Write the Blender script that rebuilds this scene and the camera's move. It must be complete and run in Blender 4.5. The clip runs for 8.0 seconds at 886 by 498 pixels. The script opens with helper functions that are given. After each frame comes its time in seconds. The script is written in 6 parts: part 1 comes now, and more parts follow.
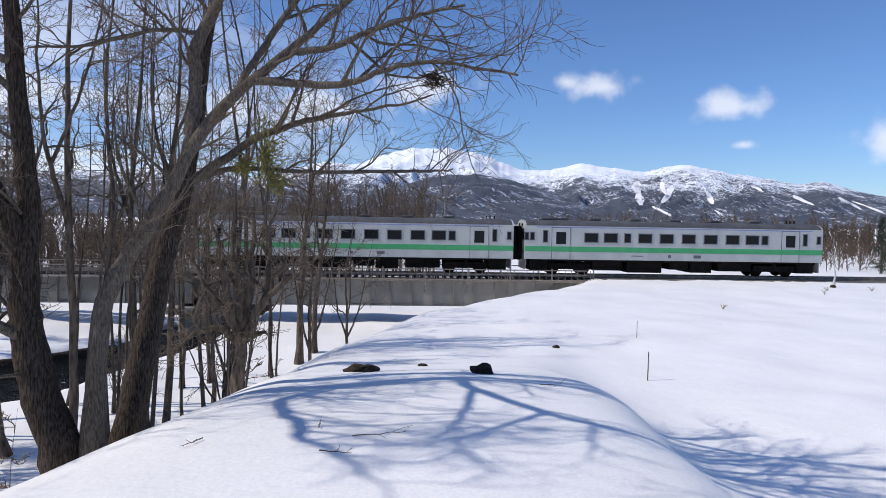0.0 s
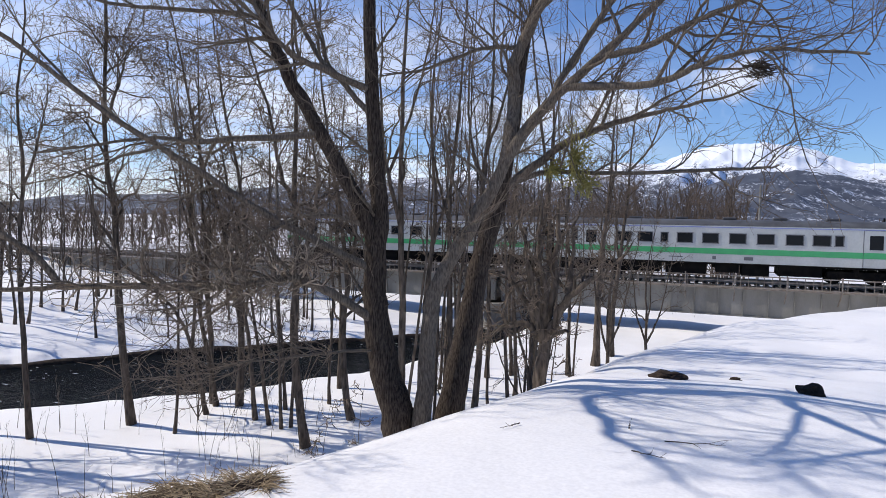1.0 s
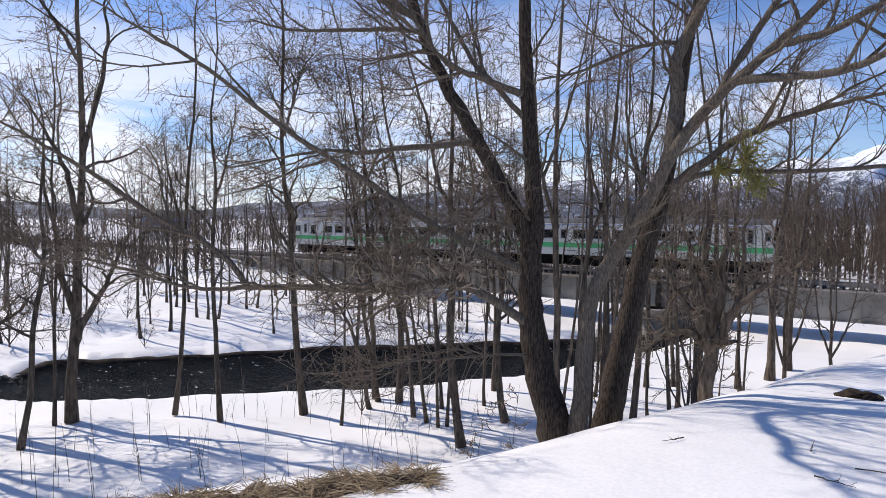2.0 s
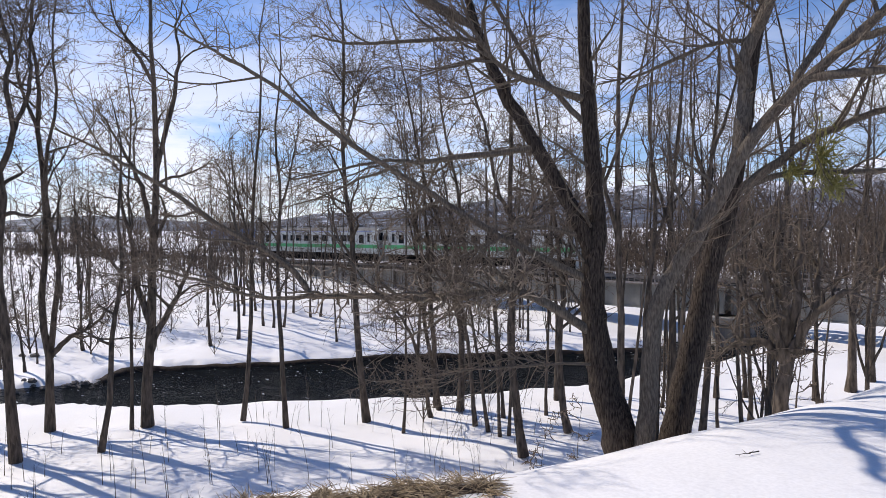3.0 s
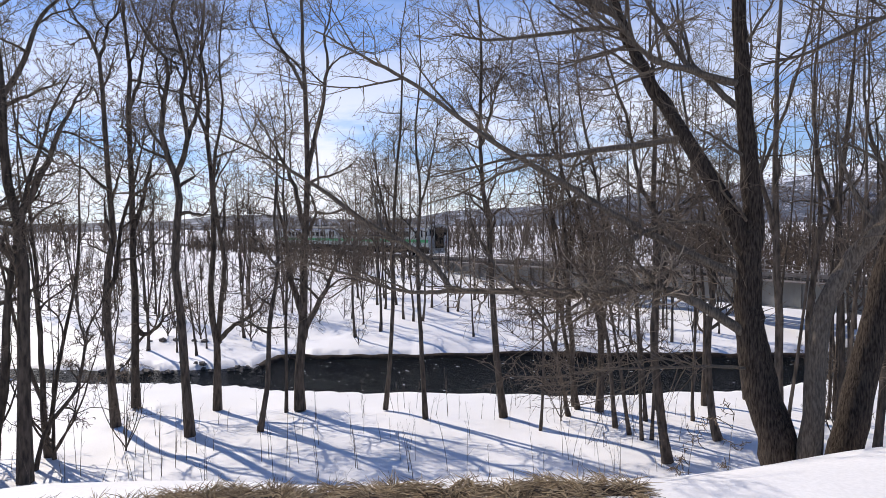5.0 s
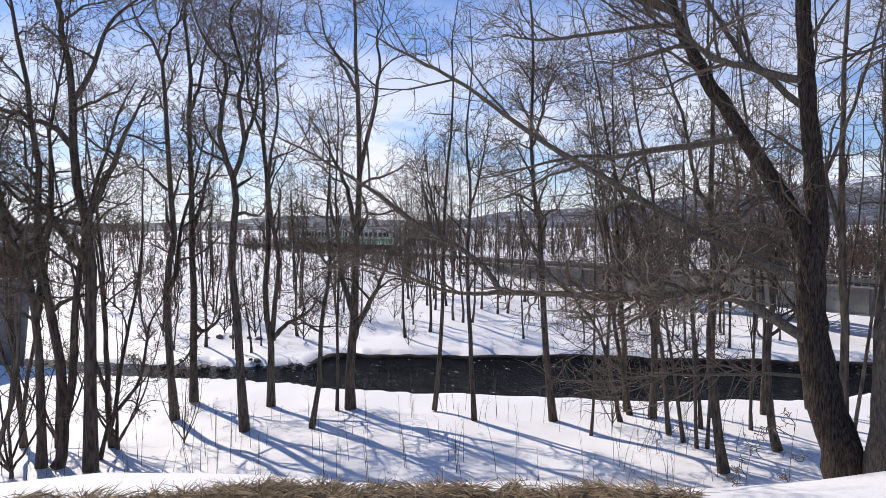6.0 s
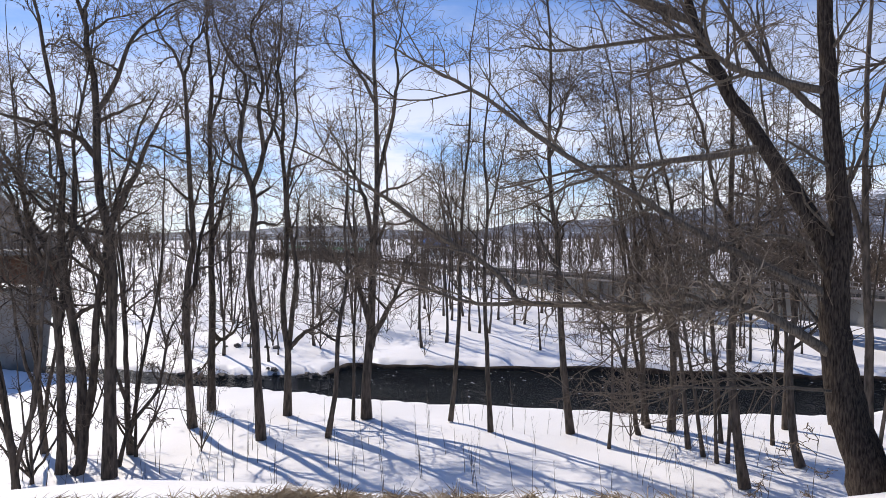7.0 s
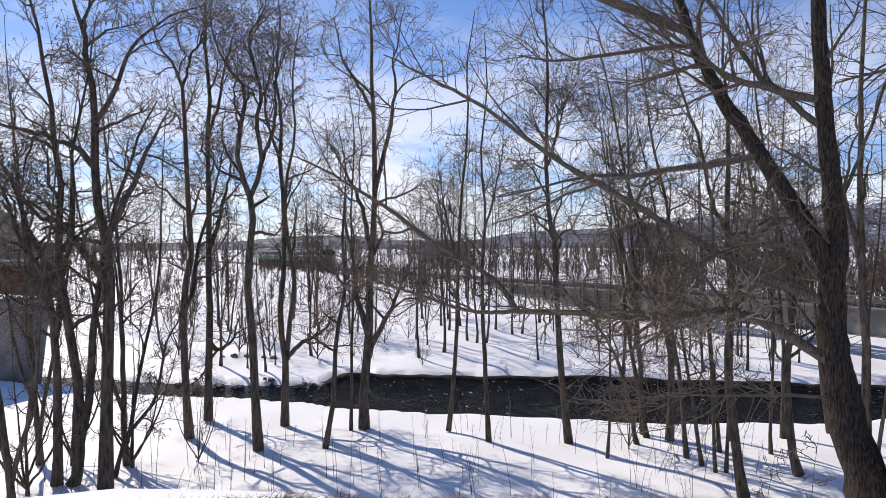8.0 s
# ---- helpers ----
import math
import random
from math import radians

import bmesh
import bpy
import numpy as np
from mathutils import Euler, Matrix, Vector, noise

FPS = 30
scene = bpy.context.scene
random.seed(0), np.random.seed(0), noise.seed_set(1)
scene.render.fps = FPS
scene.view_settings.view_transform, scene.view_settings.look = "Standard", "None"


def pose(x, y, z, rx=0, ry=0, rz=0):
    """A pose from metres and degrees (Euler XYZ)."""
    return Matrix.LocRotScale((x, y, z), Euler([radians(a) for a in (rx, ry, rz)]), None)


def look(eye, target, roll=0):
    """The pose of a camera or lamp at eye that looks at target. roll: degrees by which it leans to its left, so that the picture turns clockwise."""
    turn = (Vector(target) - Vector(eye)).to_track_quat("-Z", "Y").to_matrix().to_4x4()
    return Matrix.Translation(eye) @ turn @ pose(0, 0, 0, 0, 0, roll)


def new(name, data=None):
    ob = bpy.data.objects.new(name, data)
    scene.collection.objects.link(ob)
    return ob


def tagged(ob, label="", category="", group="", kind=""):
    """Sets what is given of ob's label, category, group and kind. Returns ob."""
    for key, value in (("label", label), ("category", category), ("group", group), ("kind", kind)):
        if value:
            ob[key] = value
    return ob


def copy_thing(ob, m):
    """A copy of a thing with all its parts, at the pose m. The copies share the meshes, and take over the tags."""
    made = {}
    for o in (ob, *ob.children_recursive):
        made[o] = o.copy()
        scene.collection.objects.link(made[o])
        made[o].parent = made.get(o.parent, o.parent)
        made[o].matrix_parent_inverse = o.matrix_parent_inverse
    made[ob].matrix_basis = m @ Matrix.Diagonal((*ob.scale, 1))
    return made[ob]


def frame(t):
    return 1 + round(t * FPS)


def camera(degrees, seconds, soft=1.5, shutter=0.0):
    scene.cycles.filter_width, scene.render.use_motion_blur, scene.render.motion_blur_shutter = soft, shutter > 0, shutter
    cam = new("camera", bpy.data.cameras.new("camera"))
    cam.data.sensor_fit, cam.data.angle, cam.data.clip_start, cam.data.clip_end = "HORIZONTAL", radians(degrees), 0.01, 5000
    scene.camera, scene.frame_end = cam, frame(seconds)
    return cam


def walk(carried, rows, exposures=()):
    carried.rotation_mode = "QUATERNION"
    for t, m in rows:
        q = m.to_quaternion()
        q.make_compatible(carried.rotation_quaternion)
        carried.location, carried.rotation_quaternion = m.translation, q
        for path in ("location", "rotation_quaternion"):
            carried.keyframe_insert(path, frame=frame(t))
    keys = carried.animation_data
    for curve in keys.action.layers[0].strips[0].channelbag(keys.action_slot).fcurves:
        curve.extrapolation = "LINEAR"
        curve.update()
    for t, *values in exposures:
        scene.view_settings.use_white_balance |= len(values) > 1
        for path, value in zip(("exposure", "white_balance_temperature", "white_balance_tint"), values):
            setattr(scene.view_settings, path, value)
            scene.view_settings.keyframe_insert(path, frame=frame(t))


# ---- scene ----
cam = camera(68.5, 8.0, soft=0.8)
walk(cam, [
    (0.0, pose(0.001, 0.005, 7.500, 87.501, -0.983, 0.000)),
    (0.5, pose(-0.055, -0.113, 7.507, 87.305, -1.050, 13.566)),
    (1.0, pose(-0.134, -0.160, 7.486, 87.252, -0.978, 25.583)),
    (1.5, pose(-0.137, -0.191, 7.496, 87.228, -0.721, 34.150)),
    (2.0, pose(-0.134, -0.211, 7.502, 87.400, -0.372, 39.018)),
    (3.5, pose(-0.156, -0.202, 7.500, 88.376, 0.739, 46.625)),
    (4.0, pose(-0.160, -0.220, 7.504, 88.382, 0.846, 49.763)),
    (4.5, pose(-0.170, -0.231, 7.497, 88.195, 0.839, 53.095)),
    (5.0, pose(-0.177, -0.238, 7.490, 87.935, 0.790, 56.137)),
    (6.5, pose(-0.179, -0.224, 7.489, 88.476, 0.416, 61.706)),
    (7.0, pose(-0.184, -0.232, 7.486, 89.018, 0.287, 62.054)),
    (7.5, pose(-0.177, -0.242, 7.472, 89.508, 0.266, 61.972)),
    (8.0, pose(-0.166, -0.268, 7.467, 89.887, 0.396, 61.788)),
], exposures=[(0.0, -0.14, 6550, 10), (0.6, -0.08, 6600, 10), (1.6, 0.02, 6750, 11), (2.4, 0.0, 6850, 12), (8.0, -0.05, 6850, 12)])

# ---- sky and sun ----
SUN_YAW, SUN_UP = 104.0, 45.0          # degrees: left of +y, above the horizon


def away(yaw, up=0.0, far=1.0):
    """The point that lies far metres off, yaw degrees left of +y."""
    a, b = radians(yaw), radians(up)
    return Vector((-math.sin(a) * math.cos(b), math.cos(a) * math.cos(b), math.sin(b))) * far


def sky():
    world = bpy.data.worlds.new("sky")
    scene.world = world
    world.use_nodes = True
    nt = world.node_tree
    nt.nodes.clear()
    out, bg = nt.nodes.new("ShaderNodeOutputWorld"), nt.nodes.new("ShaderNodeBackground")
    air = nt.nodes.new("ShaderNodeTexSky")
    air.sky_type, air.sun_disc = "NISHITA", False
    air.sun_elevation, air.sun_rotation = radians(SUN_UP), radians(-SUN_YAW)
    air.altitude, air.air_density, air.dust_density, air.ozone_density = 200, 1.0, 0.1, 4.0
    co = nt.nodes.new("ShaderNodeTexCoord")
    flat = nt.nodes.new("ShaderNodeMapping")
    flat.inputs["Scale"].default_value = (2.2, 2.2, 9.0)
    n1 = nt.nodes.new("ShaderNodeTexNoise")
    n1.inputs["Scale"].default_value, n1.inputs["Detail"].default_value, n1.inputs["Roughness"].default_value = 1.6, 9.0, 0.6
    nt.links.new(co.outputs["Generated"], flat.inputs["Vector"])
    nt.links.new(flat.outputs["Vector"], n1.inputs["Vector"])
    sep = nt.nodes.new("ShaderNodeSeparateXYZ")
    nt.links.new(co.outputs["Generated"], sep.inputs["Vector"])

    def ramp(socket, a, b, c=0.0, d=1.0):
        m = nt.nodes.new("ShaderNodeMapRange")
        m.interpolation_type = "SMOOTHSTEP"
        for i, v in enumerate((a, b, c, d)):
            m.inputs[i + 1].default_value = v
        nt.links.new(socket, m.inputs[0])
        return m.outputs[0]

    def times(a, b, how="MULTIPLY"):
        m = nt.nodes.new("ShaderNodeMath")
        m.operation, m.use_clamp = how, True
        nt.links.new(a, m.inputs[0])
        nt.links.new(b, m.inputs[1])
        return m.outputs[0]

    # a bank of thin cloud low over the valley, towards the sun's side
    west = nt.nodes.new("ShaderNodeVectorMath")
    west.operation = "DOT_PRODUCT"
    west.inputs[1].default_value = away(66)
    nt.links.new(co.outputs["Generated"], west.inputs[0])
    bank = times(times(ramp(sep.outputs["Z"], 0.46, 0.05), ramp(west.outputs["Value"], 0.40, 0.85)), ramp(n1.outputs["Fac"], 0.34, 0.60, 0.10, 0.9))
    cover = bank
    # small fair-weather clouds over the ridge
    for yaw, up, wide, tall in ((-13.2, 11.4, 0.062, 0.022), (-10.5, 11.9, 0.03, 0.02), (-24.2, 9.4, 0.055, 0.023), (-34.5, 6.6, 0.06, 0.028), (2.0, 11.3, 0.08, 0.028), (14.0, 9.0, 0.16, 0.04), (-24.5, 6.4, 0.025, 0.008)):
        c = away(yaw, up)
        sub = nt.nodes.new("ShaderNodeVectorMath")
        sub.operation = "SUBTRACT"
        sub.inputs[1].default_value = c
        nt.links.new(co.outputs["Generated"], sub.inputs[0])
        sc = nt.nodes.new("ShaderNodeVectorMath")
        sc.operation = "MULTIPLY"
        sc.inputs[1].default_value = (1 / wide, 1 / wide, 1 / tall)
        nt.links.new(sub.outputs["Vector"], sc.inputs[0])
        ln = nt.nodes.new("ShaderNodeVectorMath")
        ln.operation = "LENGTH"
        nt.links.new(sc.outputs["Vector"], ln.inputs[0])
        n2 = nt.nodes.new("ShaderNodeTexNoise")
        n2.inputs["Scale"].default_value, n2.inputs["Detail"].default_value = 18.0, 7.0
        nt.links.new(co.outputs["Generated"], n2.inputs["Vector"])
        edge = nt.nodes.new("ShaderNodeMath")
        edge.operation = "MULTIPLY_ADD"
        edge.inputs[1].default_value = -3.0
        nt.links.new(n2.outputs["Fac"], edge.inputs[0])
        nt.links.new(ln.outputs["Value"], edge.inputs[2])
        puff = ramp(edge.outputs[0], -0.35, -1.6, 0.0, 0.72)
        cover = times(cover, puff, "MAXIMUM")
    mix = nt.nodes.new("ShaderNodeMix")
    mix.data_type = "RGBA"
    mix.inputs[7].default_value = (9.0, 9.3, 10.3, 1)
    nt.links.new(cover, mix.inputs[0])
    deep = nt.nodes.new("ShaderNodeMix")
    deep.data_type, deep.blend_type = "RGBA", "MULTIPLY"
    deep.inputs[0].default_value, deep.inputs[7].default_value = 1.0, (0.75, 0.92, 1.22, 1)
    nt.links.new(air.outputs["Color"], deep.inputs[6])
    nt.links.new(deep.outputs[2], mix.inputs[6])
    nt.links.new(mix.outputs[2], bg.inputs["Color"])
    bg.inputs["Strength"].default_value = 0.115
    nt.links.new(bg.outputs[0], out.inputs["Surface"])


sky()
sun = new("sun", bpy.data.lights.new("sun", "SUN"))
sun.data.energy, sun.data.angle, sun.data.color = 4.3, radians(0.53), (1.0, 0.955, 0.88)
sun.matrix_world = look(away(SUN_YAW, SUN_UP, 100), (0, 0, 0))


# ---- materials ----
def material(name, colour, rough=0.7, metal=0.0, second=None, scale=4.0, stretch=(1, 1, 1), bump=0.3, fine=40.0, contrast=(0.35, 0.65), spec=0.5, vary=0.0, island=False):
    """A principled surface: two colours mixed by a coarse noise, with fine grain in colour, gloss and relief."""
    m = bpy.data.materials.new(name)
    m.use_nodes = True
    nt = m.node_tree
    b = nt.nodes["Principled BSDF"]
    b.inputs["Metallic"].default_value = metal
    b.inputs["Specular IOR Level"].default_value = spec
    co, mp = nt.nodes.new("ShaderNodeTexCoord"), nt.nodes.new("ShaderNodeMapping")
    mp.inputs["Scale"].default_value = stretch
    nt.links.new(co.outputs["Object"], mp.inputs["Vector"])
    n1, n2 = nt.nodes.new("ShaderNodeTexNoise"), nt.nodes.new("ShaderNodeTexNoise")
    n1.inputs["Scale"].default_value, n1.inputs["Detail"].default_value = scale, 6.0
    n2.inputs["Scale"].default_value, n2.inputs["Detail"].default_value = fine, 4.0
    for n in (n1, n2):
        nt.links.new(mp.outputs["Vector"], n.inputs["Vector"])
    rng = nt.nodes.new("ShaderNodeMapRange")
    rng.inputs[1].default_value, rng.inputs[2].default_value = contrast
    nt.links.new(n1.outputs["Fac"], rng.inputs[0])
    mix = nt.nodes.new("ShaderNodeMix")
    mix.data_type = "RGBA"
    mix.inputs[6].default_value = (*colour, 1)
    mix.inputs[7].default_value = (*(second or [c * 0.8 for c in colour]), 1)
    if island:
        geo = nt.nodes.new("ShaderNodeNewGeometry")
        nt.links.new(geo.outputs["Random Per Island"], mix.inputs[0])
    else:
        nt.links.new(rng.outputs[0], mix.inputs[0])
    grain = nt.nodes.new("ShaderNodeMix")
    grain.data_type, grain.blend_type = "RGBA", "MULTIPLY"
    grain.inputs[0].default_value = 0.35
    gr = nt.nodes.new("ShaderNodeMapRange")
    gr.inputs[1].default_value, gr.inputs[2].default_value, gr.inputs[3].default_value, gr.inputs[4].default_value = 0.3, 0.7, 0.75, 1.1
    nt.links.new(n2.outputs["Fac"], gr.inputs[0])
    nt.links.new(mix.outputs[2], grain.inputs[6])
    nt.links.new(gr.outputs[0], grain.inputs[7])
    colour_out = grain.outputs[2]
    if vary:
        info, hue = nt.nodes.new("ShaderNodeObjectInfo"), nt.nodes.new("ShaderNodeHueSaturation")
        mr = nt.nodes.new("ShaderNodeMapRange")
        mr.inputs[3].default_value, mr.inputs[4].default_value = 1 - vary, 1 + vary
        nt.links.new(info.outputs["Random"], mr.inputs[0])
        nt.links.new(mr.outputs[0], hue.inputs["Value"])
        nt.links.new(colour_out, hue.inputs["Color"])
        colour_out = hue.outputs["Color"]
    nt.links.new(colour_out, b.inputs["Base Color"])
    rr = nt.nodes.new("ShaderNodeMapRange")
    rr.inputs[3].default_value, rr.inputs[4].default_value = max(rough - 0.1, 0.02), min(rough + 0.1, 1)
    nt.links.new(n2.outputs["Fac"], rr.inputs[0])
    nt.links.new(rr.outputs[0], b.inputs["Roughness"])
    if bump:
        bp = nt.nodes.new("ShaderNodeBump")
        bp.inputs["Strength"].default_value, bp.inputs["Distance"].default_value = bump, 0.02
        nt.links.new(n2.outputs["Fac"], bp.inputs["Height"])
        nt.links.new(bp.outputs["Normal"], b.inputs["Normal"])
    return m


def snow_material():
    m = material("snow", (0.90, 0.875, 0.865), 0.55, second=(0.85, 0.825, 0.81), scale=0.5, bump=0.0, fine=30)
    nt = m.node_tree
    b = nt.nodes["Principled BSDF"]
    co = nt.nodes.new("ShaderNodeTexCoord")
    big, small = nt.nodes.new("ShaderNodeTexNoise"), nt.nodes.new("ShaderNodeTexNoise")
    big.inputs["Scale"].default_value, big.inputs["Detail"].default_value = 1.3, 5
    small.inputs["Scale"].default_value, small.inputs["Detail"].default_value = 9, 4
    b1, b2 = nt.nodes.new("ShaderNodeBump"), nt.nodes.new("ShaderNodeBump")
    b1.inputs["Strength"].default_value, b1.inputs["Distance"].default_value = 0.4, 0.07
    b2.inputs["Strength"].default_value, b2.inputs["Distance"].default_value = 0.25, 0.012
    for n, bp in ((big, b1), (small, b2)):
        nt.links.new(co.outputs["Object"], n.inputs["Vector"])
        nt.links.new(n.outputs["Fac"], bp.inputs["Height"])
    nt.links.new(b1.outputs["Normal"], b2.inputs["Normal"])
    nt.links.new(b2.outputs["Normal"], b.inputs["Normal"])
    return m


def glass_material(name, tint, rough=0.05):
    m = bpy.data.materials.new(name)
    m.use_nodes = True
    b = m.node_tree.nodes["Principled BSDF"]
    b.inputs["Base Color"].default_value, b.inputs["Roughness"].default_value = (*tint, 1), rough
    b.inputs["Specular IOR Level"].default_value = 0.14
    return m


def water_material():
    m = material("river_water", (0.006, 0.007, 0.008), 0.08, second=(0.012, 0.014, 0.015), scale=0.6, bump=0, fine=3)
    nt = m.node_tree
    b = nt.nodes["Principled BSDF"]
    co, mp = nt.nodes.new("ShaderNodeTexCoord"), nt.nodes.new("ShaderNodeMapping")
    mp.inputs["Rotation"].default_value = (0, 0, radians(45))
    mp.inputs["Scale"].default_value = (0.8, 2.4, 1.0)
    nt.links.new(co.outputs["Object"], mp.inputs["Vector"])
    last = None
    for scale, strength, depth in ((0.8, 1.0, 0.5), (2.6, 1.0, 0.22), (9, 1.0, 0.06)):
        n, bp = nt.nodes.new("ShaderNodeTexNoise"), nt.nodes.new("ShaderNodeBump")
        n.inputs["Scale"].default_value, n.inputs["Detail"].default_value = scale, 4
        bp.inputs["Strength"].default_value, bp.inputs["Distance"].default_value = strength, depth
        nt.links.new(mp.outputs["Vector"], n.inputs["Vector"])
        nt.links.new(n.outputs["Fac"], bp.inputs["Height"])
        if last:
            nt.links.new(last, bp.inputs["Normal"])
        last = bp.outputs["Normal"]
    nt.links.new(last, b.inputs["Normal"])
    for l in [l for l in nt.links if l.to_socket == b.inputs["Roughness"]]:
        nt.links.remove(l)
    b.inputs["Roughness"].default_value, b.inputs["IOR"].default_value, b.inputs["Specular IOR Level"].default_value = 0.12, 1.11, 0.13
    # small broken riffles; the water's sparkle is painted in as whitish flecks
    sparkle, mr, mx = nt.nodes.new("ShaderNodeTexNoise"), nt.nodes.new("ShaderNodeMapRange"), nt.nodes.new("ShaderNodeMix")
    sparkle.inputs["Scale"].default_value, sparkle.inputs["Detail"].default_value = 2.2, 8
    nt.links.new(mp.outputs["Vector"], sparkle.inputs["Vector"])
    mr.inputs[1].default_value, mr.inputs[2].default_value = 0.665, 0.70
    nt.links.new(sparkle.outputs["Fac"], mr.inputs[0])
    mx.data_type = "RGBA"
    mx.inputs[7].default_value = (0.7, 0.72, 0.75, 1)
    link = [l for l in nt.links if l.to_socket == b.inputs["Base Color"]][0]
    nt.links.new(link.from_socket, mx.inputs[6])
    nt.links.new(mr.outputs[0], mx.inputs[0])
    nt.links.new(mx.outputs[2], b.inputs["Base Color"])
    return m


SNOW = snow_material()
WATER = water_material()
# one tree's bark twice: shaded stems dark, lit stem and boughs pale, by colour
BARK = material("bark", (0.094, 0.073, 0.057), 0.9, second=(0.022, 0.016, 0.013), scale=58, stretch=(1, 1, 0.16), bump=1.0, fine=110, spec=0.12)
BARK_LIT = material("lit_bark", (0.20, 0.165, 0.13), 0.88, second=(0.085, 0.068, 0.053), scale=58, stretch=(1, 1, 0.2), bump=1.0, fine=110, spec=0.18)
BARK_DARK = material("dark_bark", (0.14, 0.11, 0.086), 0.9, second=(0.045, 0.036, 0.028), scale=12, stretch=(1, 1, 0.25), bump=0.8, fine=36, spec=0.2, vary=0.2)
SHOOT = material("pale_shoot_bark", (0.36, 0.295, 0.23), 0.8, second=(0.13, 0.10, 0.075), scale=6, bump=0, fine=20, spec=0.3)
TWIG = material("twig_bark", (0.19, 0.146, 0.11), 0.85, second=(0.085, 0.064, 0.05), scale=6, bump=0, fine=20, spec=0.25)
SEED = material("withered_seeds", (0.20, 0.15, 0.11), 0.9, second=(0.09, 0.065, 0.048), scale=6, bump=0, fine=20, spec=0.15)
BRUSH = material("brown_twigs", (0.135, 0.10, 0.075), 0.9, second=(0.065, 0.05, 0.04), scale=2, bump=0, fine=12, spec=0.15, vary=0.2)
GRASS = material("dry_grass", (0.56, 0.43, 0.27), 0.9, second=(0.10, 0.068, 0.045), scale=7, bump=0.2, fine=60, spec=0.2, island=True)
SOIL = material("soil", (0.05, 0.035, 0.025), 0.95, second=(0.02, 0.014, 0.011), scale=5, bump=0.8, fine=60, spec=0.2)
STONE = material("dark_stone", (0.16, 0.145, 0.13), 0.85, second=(0.07, 0.06, 0.055), scale=4, bump=0.7, fine=30)
MOSS = material("mistletoe_green", (0.30, 0.26, 0.07), 0.7, second=(0.15, 0.14, 0.035), scale=9, bump=0.2, fine=40)
STEEL_GREY = material("grey_bridge_paint", (0.25, 0.245, 0.23), 0.6, second=(0.17, 0.165, 0.15), scale=0.8, stretch=(1, 1, 0.4), bump=0.15, fine=18)
RAIL_STEEL = material("weathered_rail_steel", (0.30, 0.27, 0.24), 0.6, metal=0.3, second=(0.18, 0.14, 0.11), scale=3, bump=0.2, fine=40)
RUST = material("rusty_steel", (0.20, 0.10, 0.06), 0.85, second=(0.11, 0.06, 0.04), scale=1.5, bump=0.4, fine=30)
CONCRETE = material("old_concrete", (0.27, 0.255, 0.235), 0.9, second=(0.15, 0.14, 0.125), scale=0.9, bump=0.5, fine=22)
SLEEPER = material("tarred_timber", (0.07, 0.06, 0.05), 0.9, bump=0.4)
CREAM = material("pale_grey_train_paint", (0.47, 0.48, 0.465), 0.35, second=(0.40, 0.41, 0.40), scale=1.2, bump=0.0, fine=12)
GREEN = material("green_train_stripe", (0.05, 0.36, 0.13), 0.35, second=(0.045, 0.31, 0.12), scale=1.5, bump=0.0, fine=12)
BLUE = material("lilac_blue_line", (0.22, 0.26, 0.52), 0.4, bump=0.0)
ROOF = material("grey_train_roof", (0.085, 0.088, 0.095), 0.7, second=(0.05, 0.05, 0.055), scale=1.5, bump=0.1, fine=15)
BLACK = material("black_underframe", (0.006, 0.006, 0.006), 0.9, second=(0.015, 0.013, 0.011), scale=2, bump=0.3, fine=25, spec=0.1)
SEAM = material("door_seam", (0.12, 0.12, 0.13), 0.6, bump=0)
PANE = glass_material("dark_window_glass", (0.01, 0.012, 0.014), 0.12)
LAMP = glass_material("red_lamp_glass", (0.35, 0.02, 0.02))


# ---- mesh helpers ----
def mesh_of(name, verts, faces, mats, smooth=False, index=None):
    """A mesh from arrays of corners and of four-cornered (or three-cornered) faces."""
    verts, faces = np.asarray(verts, np.float32).reshape(-1, 3), np.asarray(faces, np.int32)
    me = bpy.data.meshes.new(name)
    n, k = faces.shape
    me.vertices.add(len(verts))
    me.vertices.foreach_set("co", verts.ravel())
    me.loops.add(n * k)
    me.loops.foreach_set("vertex_index", faces.ravel())
    me.polygons.add(n)
    me.polygons.foreach_set("loop_start", np.arange(0, n * k, k, dtype=np.int32))
    me.polygons.foreach_set("use_smooth", np.full(n, smooth))
    if index is not None:
        me.polygons.foreach_set("material_index", np.asarray(index, np.int32))
    for m in mats if isinstance(mats, (list, tuple)) else [mats]:
        me.materials.append(m)
    me.update(calc_edges=True)
    me.validate()
    return me


def under(ob, parent, label=""):
    ob.parent = parent
    if label:
        ob["label"] = label
    return ob


def part(name, bm, mat, parent, label="", at=None):
    """One bmesh becomes one mesh object under a thing or a part."""
    me = bpy.data.meshes.new(name)
    bmesh.ops.recalc_face_normals(bm, faces=bm.faces)
    bm.to_mesh(me)
    bm.free()
    me.materials.append(mat)
    ob = under(new(name, me), parent, label)
    if at is not None:
        ob.location = at
    return ob


def bm_mesh(name, bm, mat):
    me = bpy.data.meshes.new(name)
    bmesh.ops.recalc_face_normals(bm, faces=bm.faces)
    bm.to_mesh(me)
    bm.free()
    me.materials.append(mat)
    return me


